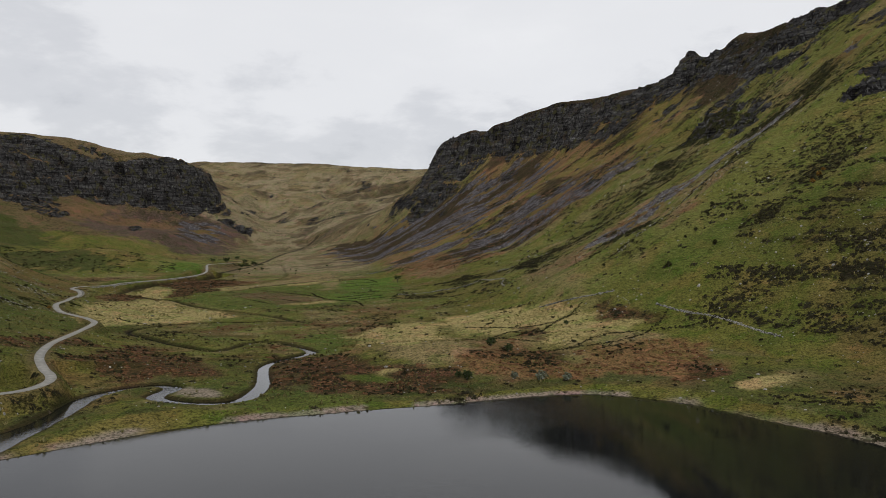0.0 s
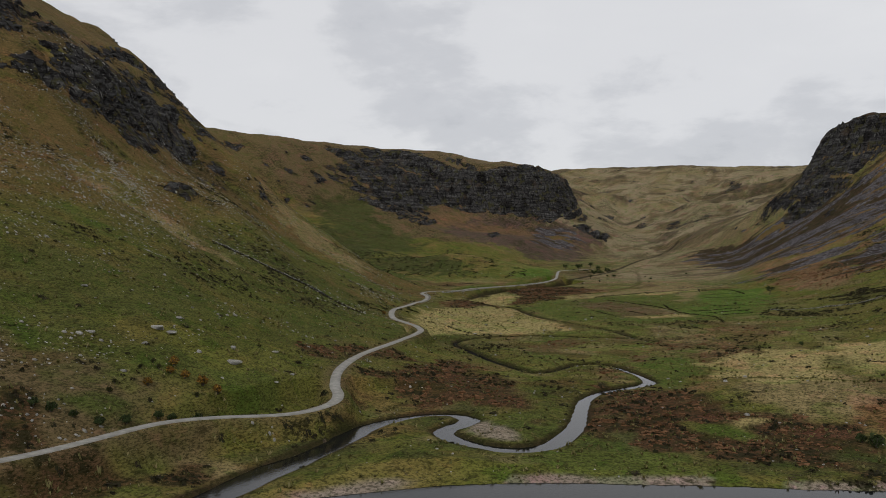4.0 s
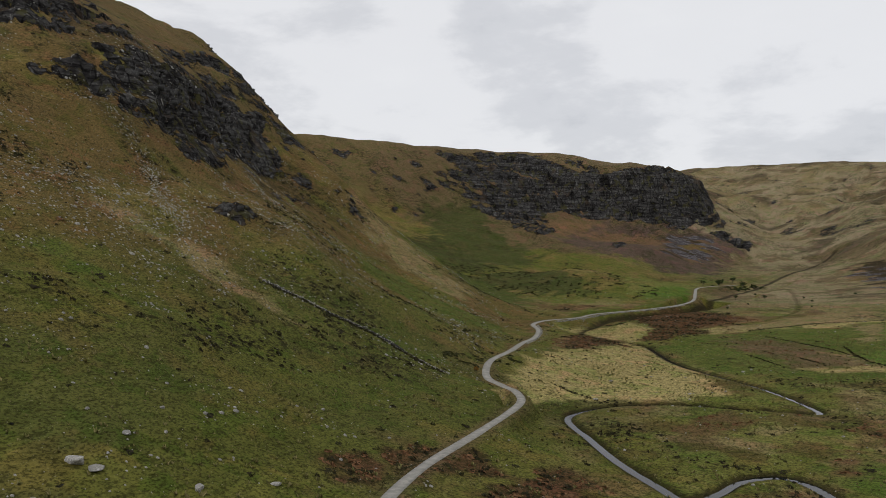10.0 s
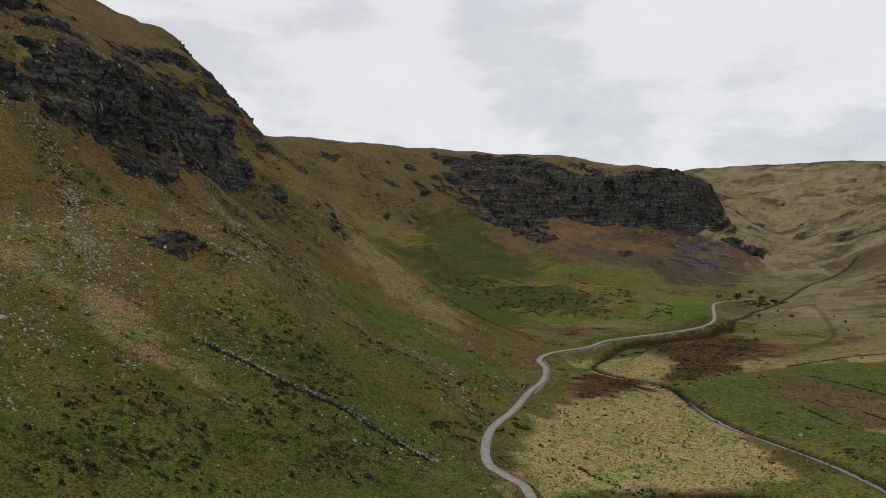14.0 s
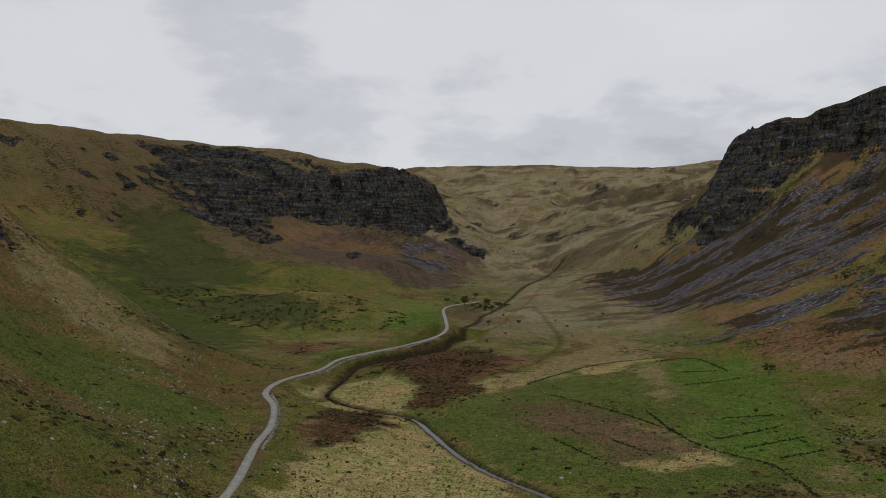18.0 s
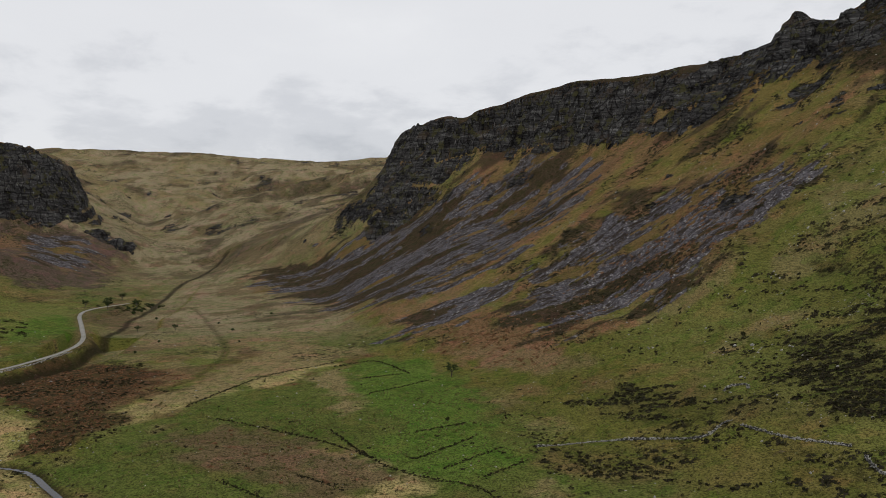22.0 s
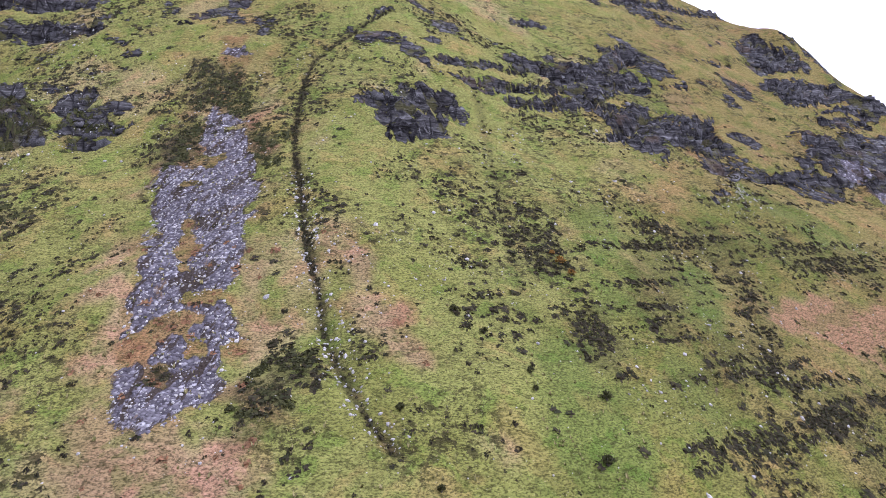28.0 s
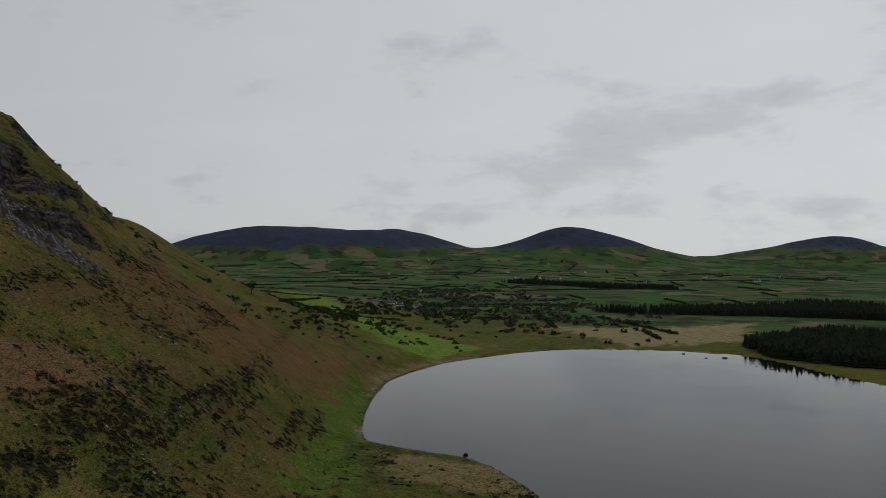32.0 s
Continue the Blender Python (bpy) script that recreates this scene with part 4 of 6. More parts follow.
# the bowl of the left-hand side, the spur's foot, gravel in the river's bend
patch("darkgreen", 20, (-765, 1107), (-710, 1176), (-648, 1125), (-530, 1057), (-518, 979), (-562, 926), (-657, 988))
patch("darkgreen", 18, (-683, 941), (-670, 1007), (-603, 1000), (-516, 926), (-502, 870), (-600, 880))
patch("green", 7, (-378, 529), (-368, 564), (-323, 551), (-298, 564), (-280, 554), (-276, 514), (-292, 497), (-311, 486), (-329, 480))
patch("darkgreen", 14, (-523, 848), (-470, 851), (-413, 839), (-367, 863), (-397, 904), (-482, 942), (-510, 882))
patch("sand", 2, (-88, 253), (-86, 258), (-76, 250), (-70, 242), (-74, 240), (-84, 246))
PLANTATIONS = [[(560, -700), (330, -1100), (-250, -1000), (-100, -760), (240, -860)], [(195, -372), (240, -440), (200, -620), (-60, -600), (40, -380), (120, -350)], [(1300, -1500), (1240, -1580), (700, -1420), (760, -1340)]]
# ground darkened under the trees, so no green field shows between them
for ring in PLANTATIONS:
    patch("peat", 10, *ring)
# bog, bracken and pasture between the lake and the walls
patch("bog", 6, (78, 385), (96, 368), (98, 356), (80, 366))
patch("bog", 4, (41, 380), (47, 350), (41, 330), (36, 360))
patch("tan", 7, (74, 340), (99, 338), (96, 273), (79, 269), (65, 289), (49, 309), (63, 331))
patch("bog", 6, (12, 309), (41, 316), (54, 301), (25, 290))
patch("bog", 6, (-38, 270), (-17, 277), (12, 259), (-25, 251))
patch("bog", 5, (-142, 157), (-141, 163), (-131, 168), (-127, 176), (-123, 186), (-118, 181), (-124, 167), (-127, 156), (-130, 149))
patch("bog", 4, (-157, 167), (-153, 172), (-145, 168), (-141, 163), (-144, 158))
patch("bog", 6, (-120, 300), (-108, 318), (-88, 300), (-82, 276), (-100, 272))
patch("bog", 5, (-168, 300), (-150, 330), (-140, 318), (-150, 290))
patch("bog", 4, (-48, 254), (-46, 277), (-33, 291), (-19, 279), (-6, 280), (7, 294), (10, 281), (0, 254), (-14, 253), (-27, 265), (-38, 249))
patch("green", 3, (-35, 278), (-21, 282), (-18, 270), (-30, 265))
patch("green", 6, (-75, 384), (-57, 404), (-44, 370), (-43, 320), (-66, 340))
patch("pale", 5, (-47, 396), (-26, 430), (-3, 427), (0, 330), (-14, 314), (-33, 336))
patch("russet", 6, (7, 301), (28, 310), (64, 288), (52, 265), (26, 283), (8, 284))
patch("russet", 7, (55, 308), (72, 325), (106, 331), (101, 276), (85, 267), (61, 276))
patch("bog", 4, (89, 284), (101, 295), (102, 270), (85, 264))
patch("pale", 4, (97, 259), (118, 266), (109, 246), (97, 251))
patch("bog", 4, (-162, 275), (-168, 296), (-158, 293), (-152, 281), (-156, 273))
patch("olive", 9, (-178, 216), (-169, 242), (-160, 272), (-145, 265), (-140, 251), (-147, 223), (-160, 219), (-169, 212))
patch("hillgreen", 7, (-150, 172), (-146, 187), (-134, 212), (-129, 240), (-133, 220), (-141, 183), (-146, 171))
patch("tan", 2.5, (-318, 310), (-298, 329), (-280, 336), (-262, 335), (-242, 344), (-242, 347), (-262, 338), (-281, 340), (-300, 333), (-320, 313))
# scree slopes
SCREES.append([(-30, 1190), (-123, 1230), (-190, 1235), (-140, 1100), (-78, 960), (-44, 890), (-4, 900), (33, 898), (84, 916), (130, 985), (140, 1040), (110, 1090), (60, 1130), (12, 1160)])
SCREES.append([(9, 803), (43, 844), (85, 862), (114, 856), (145, 831), (192, 780), (190, 760), (142, 738), (104, 725), (81, 721), (57, 736), (25, 739), (-2, 764)])
SCREES.append([(-47, 857), (-21, 862), (12, 840), (-12, 811), (-38, 807), (-52, 815)])
SCREES.append([(252, 566), (244, 539), (197, 514), (154, 502), (128, 487), (107, 481), (92, 492), (97, 505), (130, 522), (163, 537), (206, 563)])
SCREES.append([(252, 566), (244, 545), (287, 566), (320, 576), (314, 587), (281, 578)])
SCREES.append([(423, 266), (435, 244), (411, 224), (373, 205), (345, 195), (365, 232), (396, 256)])
SCREES.append([(-460, 1349), (-411, 1372), (-385, 1336), (-396, 1250), (-430, 1235)])


# ling and dwarf gorse in broken rows along the hillside: share of cover, outline
BEDS = []


def bed(share, *outline):
    BEDS.append((share, list(outline)))


bed(0.75, (212, 420), (218, 404), (204, 396), (189, 398), (185, 409), (198, 417))
bed(0.75, (166, 401), (177, 387), (169, 382), (153, 379), (146, 384), (155, 394))
bed(0.5, (236, 378), (244, 365), (228, 358), (201, 357), (170, 362), (169, 372), (208, 375))
bed(0.6, (255, 355), (270, 340), (262, 328), (240, 327), (212, 326), (181, 329), (165, 348), (153, 368), (169, 357), (193, 342), (224, 338), (241, 348))
bed(0.5, (266, 309), (301, 282), (294, 270), (266, 274), (262, 293))
bed(0.6, (181, 329), (175, 318), (171, 306), (162, 309), (163, 318), (167, 329))
bed(0.4, (199, 377), (186, 365), (197, 322), (214, 282), (197, 287), (179, 316), (168, 354), (169, 372))
bed(0.5, (238, 335), (241, 323), (223, 321), (217, 331))
bed(0.55, (174, 329), (183, 295), (172, 292), (158, 307), (159, 319))
bed(0.3, (260, 212), (272, 179), (284, 137), (296, 97), (266, 120), (231, 177), (229, 205), (237, 220))
bed(0.45, (246, 370), (272, 335), (287, 296), (348, 226), (324, 223), (284, 264), (265, 303), (245, 340), (220, 370))
bed(0.5, (166, 317), (168, 297), (174, 279), (160, 262), (150, 298), (150, 318))
bed(0.3, (240, 265), (262, 225), (240, 190), (205, 230), (190, 262), (215, 280))
bed(0.2, (150, 380), (170, 340), (150, 290), (130, 310), (120, 360))
bed(0.8, (88, 626), (97, 607), (97, 583), (81, 554), (66, 517), (58, 521), (53, 541), (59, 577), (72, 602))
bed(0.7, (109, 603), (126, 600), (116, 574), (102, 576), (96, 585))
bed(0.8, (190, 685), (201, 669), (192, 648), (186, 663))
bed(0.6, (156, 648), (163, 624), (155, 616), (152, 635))
bed(0.6, (173, 611), (184, 607), (180, 596), (173, 604))
bed(0.5, (5, 640), (22, 636), (18, 596), (22, 574), (15, 580), (7, 614))
bed(0.7, (125, 475), (125, 462), (111, 457), (105, 462), (91, 463), (90, 469), (104, 477))
bed(0.55, (294, 596), (301, 573), (267, 548), (266, 579))
bed(0.8, (217, 715), (251, 731), (264, 708), (261, 673), (238, 637), (224, 630), (219, 661), (206, 684))
bed(0.12, (60, 520), (150, 560), (210, 640), (180, 700), (110, 690), (50, 620))
bed(0.12, (130, 430), (250, 440), (260, 380), (240, 330), (170, 300), (130, 340))
bed(0.4, (-5, 640), (30, 625), (48, 590), (60, 560), (48, 540), (30, 575), (5, 600))
bed(0.22, (-30, 600), (20, 560), (45, 515), (30, 500), (-20, 545))


def patch_amount(x, y, ring, soft, ragged):
    q, out = np.array(ring), np.zeros(len(x))
    m = soft * 2 + 6
    near = (x > q[:, 0].min() - m) & (x < q[:, 0].max() + m) & (y > q[:, 1].min() - m) & (y < q[:, 1].max() + m)
    if near.any():
        out[near] = smooth(-(edge_distance(x[near], y[near], ring) + ragged[near] * soft), -soft * 0.6, soft * 0.6)
    return out


def ground_cover(x, y, z, slope):
    """Colour of the cover, plain, crag, scree and tussock amounts at each place."""
    n = len(x)
    col = np.zeros((n, 3))

    def lay(kind, amount):
        col[:] = col + (np.array(COLOURS[kind]) - col) * amount[:, None]

    ragged, patchy, broad = rough(x, y, 9, 81, 3), rough(x, y, 26, 85, 4), rough(x, y, 110, 91, 3)
    lay("olive", np.ones(n))
    lay("dry", smooth(patchy + 0.6 * broad + (z - 60) / 120, -0.25, 0.75))
    lay("green", smooth(-patchy + 0.9 * rough(x, y, 70, 95, 3) - (z - 30) / 200, 0.35, 1.1) * 0.9)
    lay("rust", smooth(rough(x, y, 42, 99, 4), 0.62, 1.0) * 0.6)
    meadow = smooth(x, 20, 60) * smooth(y, 330, 420) * (1 - smooth(y, 740, 860))
    lay("sward", meadow * (0.55 + 0.45 * smooth(patchy, -0.6, 0.2)) * 0.9)
    lay("tan", meadow * smooth(rough(x, y, 34, 97, 4), 0.35, 0.7) * 0.6)
    lay("ochre", (x > 130) * smooth(-y, -330, -280) * smooth(rough(x, y, 60, 93, 4), 0.1, 0.6) * (y > -300) * 0.6)
    flat = 1 - smooth(slope, 0.06, 0.22)
    lay("green", flat * smooth(rough(x, y, 36, 107, 3), 0.1, 0.6) * 0.85)
    lay("sward", flat * smooth(y, 320, 380) * (1 - smooth(y, 780, 950)) * smooth(rough(x, y, 48, 151, 3), -0.5, 0.3) * 0.75)
    lay("tan", flat * smooth(rough(x, y, 20, 109, 4), 0.05, 0.5) * (y > 200) * 0.75)
    lay("rust", flat * smooth(rough(x, y, 24, 133, 4), 0.2, 0.55) * (y > 230) * (y < 900) * 0.6)
    lay("bog", flat * smooth(rough(x, y, 17, 105, 5, 0.6), 0.02, 0.3) * smooth(rough(x, y, 80, 106, 2), -0.5, 0.1) * (y > 230) * (x < 90) * 0.55)
    lay("ochre", smooth(-x, 220, 320) * (1 - smooth(y, 620, 760)) * (y > 120) * smooth(rough(x, y, 30, 141, 4), -0.7, 0.2) * 0.85)
    lay("hillgreen", smooth(-x, 120, 170) * (1 - smooth(z, 40, 85)) * (1 - smooth(y, 400, 480)) * (y > 120) * (0.45 + 0.4 * np.clip(patchy + 0.6 * broad, -1, 1)))
    lay("brownheath", np.exp(-((x + 520) / 130) ** 2 - ((y - 440) / 150) ** 2) * smooth(rough(x, y, 22, 148, 4), -0.5, 0.3) * 0.85)
    lay("wet", flat * (1 - smooth(y, 270, 330)) * (y > 100) * (0.5 + 0.4 * np.clip(ragged, -1, 1)))
    far = np.maximum(smooth(y, 1050, 1450), 0.85 * smooth(y, 790, 960) * smooth(x + 12 * ragged, -300, -240) * (1 - smooth(slope, 0.3, 0.5)))
    # the valley head's tan, greyed by distance haze put into the colour
    lay("fell", far * (0.85 + 0.15 * np.clip(broad, -1, 1)))
    lay("brownheath", far * smooth(rough(x, y, 120, 121, 5, 0.6), 0.35, 0.75) * 0.75)
    lay("dull", far * smooth(rough(x, y, 34, 135, 4, 0.6), 0.15, 0.5) * 0.8)
    lay("brownheath", smooth(y, 1400, 1600) * np.exp(-((x + 30) / 130) ** 2 - ((y - 1640) / 150) ** 2) * smooth(rough(x, y, 30, 137, 4), -0.1, 0.3))
    lay("tan", smooth(y, 1300, 1700) * smooth(rough(x, y, 60, 123, 4), 0.2, 0.7) * 0.6)
    (xb, _) = along_valley(RIGHT[4], y)
    lay("brownheath", smooth(x - xb + 22 * rough(x, y, 30, 147, 4), -50, -10) * smooth(y, 540, 640) * (1 - smooth(y, 1330, 1400)) * 0.9)
    (xa, _) = along_valley(RIGHT[1], y)
    upper = smooth(x - xa, 0, 40) * smooth(y, 690, 780) * (1 - smooth(y, 1250, 1330))
    lay("russet", upper * smooth(rough(x * 0.4, y, 14, 125, 4), -0.4, 0.3) * 0.4)
    lay("rust", upper * smooth(rough(x * 0.4, y, 18, 126, 4), 0.0, 0.5) * 0.6)
    lay("brownheath", upper * smooth(rough(x * 0.4, y, 20, 127, 4), 0.15, 0.5) * 0.85)
    lay("brownheath", smooth(x - xb + 10 * ragged, -45, -8) * (1 - smooth(x - xb, 60, 160)) * smooth(y, 860, 960) * (1 - smooth(y, 1330, 1400)) * 0.9)
    for kind, soft, ring in PATCHES:
        lay(kind, patch_amount(x, y, ring, soft, ragged) * {"heath": 0.6, "rust": 0.75, "blush": 0.65}.get(kind, 0.92))
    lay("dull", smooth(-x, 380, 480) * smooth(y, 700, 850) * smooth(z + 20 * patchy, 110, 170) * (1 - smooth(y, 1450, 1600)) * 0.75)
    lay("dull", smooth(-x, 420, 520) * (1 - smooth(y, 640, 720)) * (y > 200) * smooth(z + 25 * patchy, 130, 190) * 0.5)
    bedded = np.zeros(n)
    for share, ring in BEDS:
        bedded = np.maximum(bedded, share * patch_amount(x, y, ring, 4, ragged))
    lay("heath", bedded * 0.75)
    scree, fingers = np.zeros(n), 1.3 * rough(x * 0.3, y, 11, 129, 4)
    for ring in SCREES:
        big = ring[0][1] > 700
        lay("rust", patch_amount(x, y, ring, 30, ragged) * (0.6 if big else 0.35))
        here = patch_amount(x, y, ring, 16 if big else 6, fingers if big else 0.6 * ragged)
        scree = np.maximum(scree, here)
    # heather beds in the scree, drawn out down the slope
    beds = rough(0.34 * x, y + 0.15 * x, 20, 139, 4, 0.55) + 0.25 * rough(x, y, 60, 140, 2)
    beds = np.where(y > 690, beds, -1.1 * np.abs(rough(x, y, 20, 149, 4)) * (y > 400))
    stripes = smooth(beds, 0.12, 0.24) * smooth(scree, 0.1, 0.4)
    lay("brownheath", stripes * 0.95)
    lay("ochre", smooth(-beds, 0.62, 0.8) * smooth(scree, 0.1, 0.4) * 0.9)
    scree = scree * (1 - stripes) * (1 - smooth(-beds, 0.6, 0.8))
    rows = rough(0.6 * (x + y), 1.6 * z, 22, 145, 4, 0.6)
    hillside = smooth(x, 130, 190) * (1 - smooth(y, 380, 440)) * smooth(z, 10, 40)
    dark_rows = hillside * smooth(rows, 0.1, 0.5)
    # dark heather rows, and a tint that darkens the slope below y = 395
    lay("heath", np.maximum(dark_rows * 0.4, hillside * smooth(-y, -395, -350) * 0.25))
    lay("rust", patch_amount(x, y, [(232, 323), (266, 261), (238, 238), (231, 276), (212, 323)], 6, ragged) * 0.85)
    lay("ochre", patch_amount(x, y, [(386, 172), (376, 134), (352, 89), (350, 25), (312, 84), (301, 147), (306, 197)], 12, ragged) * 0.7)
    tuft = smooth(rough(x, y, 38, 111, 4) + 0.3 * smooth(z, 20, 120), -0.1, 0.8) * 0.85
    tuft = np.maximum(np.maximum(tuft, stripes), np.maximum(dark_rows, bedded))
    for kind, soft, ring in PATCHES:
        if kind in ("heath", "brownheath", "sward", "ochre") and soft < 12:
            scree = scree * (1 - 0.95 * patch_amount(x, y, ring, soft, ragged))
    for kind, soft, ring in PATCHES:
        if kind in ("heath", "brownheath", "bog"):
            tuft = np.maximum(tuft, patch_amount(x, y, ring, soft, ragged))
        elif kind in ("bright", "pale", "green", "blush"):
            tuft = tuft * (1 - 0.9 * patch_amount(x, y, ring, soft, ragged))
    rock = np.maximum(crag_amount(x, y, base_height(x, y)) * smooth(slope, 0.25, 0.6), smooth(slope + 0.12 * patchy, 0.95, 1.3) * smooth(z, 40, 70))
    rock = np.maximum(rock, smooth(rough(x, y, 30, 115, 4) + 0.5 * smooth(slope, 0.4, 0.8), 1.05, 1.4) * smooth(z, 60, 110) * 0.75 * (1 - (x > 100) * (x < 320) * (y < 700)))
    rock = np.maximum(rock, smooth(rough(x, y, 45, 197, 5, 0.6), 0.3, 0.7) * smooth(y, 1400, 1600) * 0.55)
    plain = smooth(-y, 420, 620) * (1 - smooth(z + 14 * broad, 88, 132))
    # far hilltops take the blue haze colour
    lay("hazymoor", smooth(-y, 420, 620) * smooth(z + 14 * broad, 84, 128))
    for kind, soft, ring in PATCHES:
        if kind in ("reed", "lime", "peat"):
            plain = plain * (1 - patch_amount(x, y, ring, soft, ragged))
    d = edge_distance(x, y, LAKE_RING)
    lay("sand", (1 - smooth(d + 1.5 * ragged, 1.5, 4.5)) * smooth(rough(x, y, 30, 119, 2) - 0.1, -0.1, 0.25) * (d > -3))
    lay("sand", (1 - smooth(d + 0.8 * ragged, 2.0, 3.6)) * (d > -3) * (y > 200) * (((x > -8) & (x < 62)) | ((x > -62) & (x < -22))))
    lay("lakebed", 1.0 * (d < -1.5))
    near = (x > -330) & (x < -30) & (y > 140) & (y < 1410)
    wet = np.zeros(n)
    for line, run, level, wide in STREAMS:
        e, along = curve_distance(x[near], y[near], line)
        w = np.interp(along, run, wide) / 2
        wet[near] = np.maximum(wet[near], (1.0 if line is RIVER_LINE else 0.4) * (1 - smooth(e, w + 0.8, w + 2.6 + 0.8 * ragged[near])))
    lay("peat", wet * 0.9)
    e, _ = curve_distance(x[near], y[near], ROAD_LINE)
    verge = np.zeros(n)
    verge[near] = 1 - smooth(e, 2.5, 5.5)
    lay("dull", verge * 0.6)
    # darker along the gully's bed, a heather tone along the track
    slot = np.zeros(n)
    side = (x > 60) & (x < 380) & (y > 390) & (y < 560)
    e, _ = curve_distance(x[side], y[side], GULLY)
    slot[side] = 1 - smooth(e + 0.8 * ragged[side], 0.6, 2.0)
    lay("peat", slot * 0.8)
    e, _ = curve_distance(x[side], y[side], TRACK)
    slot[side] = 1 - smooth(e + 0.8 * ragged[side], 0.8, 2.6)
    lay("heath", slot * 0.45)
    return col, plain, np.clip(rock, 0, 1), scree * (1 - 0.8 * rock), tuft


GX = spaced([(-4600, 160), (-1300, 30), (-620, 4), (-460, 2.6), (-280, 2.4), (-135, 1.3), (-45, 1.3), (0, 2.4), (320, 2.4), (420, 3.2), (700, 7), (1100, 22), (3300, 26), (4600, 120)])
GY = spaced([(-4600, 90), (-3700, 30), (-900, 20), (-250, 7), (80, 4), (150, 1.6), (200, 1.3), (375, 1.4), (440, 2.4), (800, 2.6), (1000, 3.4), (1400, 5), (1700, 14), (2800, 28), (4600, 120)])
XX, YY = np.meshgrid(GX, GY)
gx, gy = XX.ravel(), YY.ravel()
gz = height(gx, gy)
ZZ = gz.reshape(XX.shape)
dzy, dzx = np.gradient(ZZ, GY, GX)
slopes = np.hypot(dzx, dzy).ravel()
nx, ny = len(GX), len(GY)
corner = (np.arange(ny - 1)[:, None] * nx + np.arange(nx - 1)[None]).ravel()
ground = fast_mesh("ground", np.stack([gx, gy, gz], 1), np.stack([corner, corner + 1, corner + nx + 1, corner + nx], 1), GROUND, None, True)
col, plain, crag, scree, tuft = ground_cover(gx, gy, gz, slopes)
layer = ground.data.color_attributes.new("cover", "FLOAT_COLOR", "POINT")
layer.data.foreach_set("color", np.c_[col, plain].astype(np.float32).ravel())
layer = ground.data.color_attributes.new("surface", "FLOAT_COLOR", "POINT")
layer.data.foreach_set("color", np.c_[crag, scree, tuft, np.ones(len(gx))].astype(np.float32).ravel())
tagged(ground, "grassy glacial valley with crags, bracken and scree", "terrain", kind="structure")


def ground_at(x, y):
    """The height of the ground sheet at places, between its corners."""
    x, y = np.asarray(x, float), np.asarray(y, float)
    i, j = np.clip(np.searchsorted(GX, x) - 1, 0, nx - 2), np.clip(np.searchsorted(GY, y) - 1, 0, ny - 2)
    u, v = (x - GX[i]) / (GX[i + 1] - GX[i]), (y - GY[j]) / (GY[j + 1] - GY[j])
    return (ZZ[j, i] * (1 - u) + ZZ[j, i + 1] * u) * (1 - v) + (ZZ[j + 1, i] * (1 - u) + ZZ[j + 1, i + 1] * u) * v


# ---- lake, river, road ----
ring = np.array(LAKE_RING)
centre = np.array([(120, -80)])
grown = centre + (ring - centre) * (1 + 5.0 / np.linalg.norm(ring - centre, axis=1, keepdims=True))
me = bpy.data.meshes.new("water")
me.from_pydata([(x, y, 0.05) for x, y in grown], [], [list(range(len(grown)))])
me.materials.append(LAKE_WATER)
tagged(new("water", me), "dark calm lake with faint ripples", "lake", kind="structure")


def ribbon(line, z, wide, thick=0.0, crown=0.0):
    """Places and faces of a band along a line: its edges, its middle and, with a thickness, its sides."""
    q = np.array(line)
    t = np.gradient(q, axis=0)
    t /= np.linalg.norm(t, axis=1, keepdims=True)
    s = np.stack([-t[:, 1], t[:, 0]], 1) * (np.asarray(wide) / 2)[:, None]
    rows = [np.c_[q + s, z], np.c_[q, z + crown], np.c_[q - s, z]]
    if thick:
        rows = [np.c_[q + s * 1.08, z - thick], *rows, np.c_[q - s * 1.08, z - thick]]
    k, count = len(rows), len(q)
    verts = np.stack(rows, 1).reshape(-1, 3)
    faces = [(a * k + b, a * k + b + 1, a * k + k + b + 1, a * k + k + b) for a in range(count - 1) for b in range(k - 1)]
    return verts, np.array(faces)


for (line, run, level, wide), name, words in zip(STREAMS, ("river", "stream"), ("shallow meandering river with peaty banks", "narrow stony stream through rough grass")):
    v, f = ribbon(line, level - (0 if name == "river" else 0.25), wide + (np.where(run[-1] - run < 340, 2.0, 0.3) if name == "river" else 0.3))
    tagged(fast_mesh(name, v, f[:, ::-1], RIVER_WATER), words, "river", kind="structure")
dense = np.array(eased(ROAD_LINE, 3))
v, f = ribbon(dense, ground_at(*dense.T) + 0.16, np.full(len(dense), 3.1) + 0.25 * wobble(dense[:, 0], dense[:, 1], 13, 131), 0.9, 0.05)
tagged(fast_mesh("road", v, f[:, ::-1], TARMAC, None, True), "narrow worn grey tarmac lane", "road", kind="structure")

# ---- scattered cover: stones, heather, tussocks, broken rock ----
chance = np.random.RandomState(7)
GRIDS = {"tuft": tuft.reshape(XX.shape), "crag": crag.reshape(XX.shape), "scree": scree.reshape(XX.shape), "slope": slopes.reshape(XX.shape), "red": (col[:, 0] / (col[:, 1] + 1e-6)).reshape(XX.shape)}


def grid_at(name, x, y):
    i, j = np.clip(np.searchsorted(GX, x), 0, nx - 1), np.clip(np.searchsorted(GY, y), 0, ny - 1)
    return GRIDS[name][j, i]


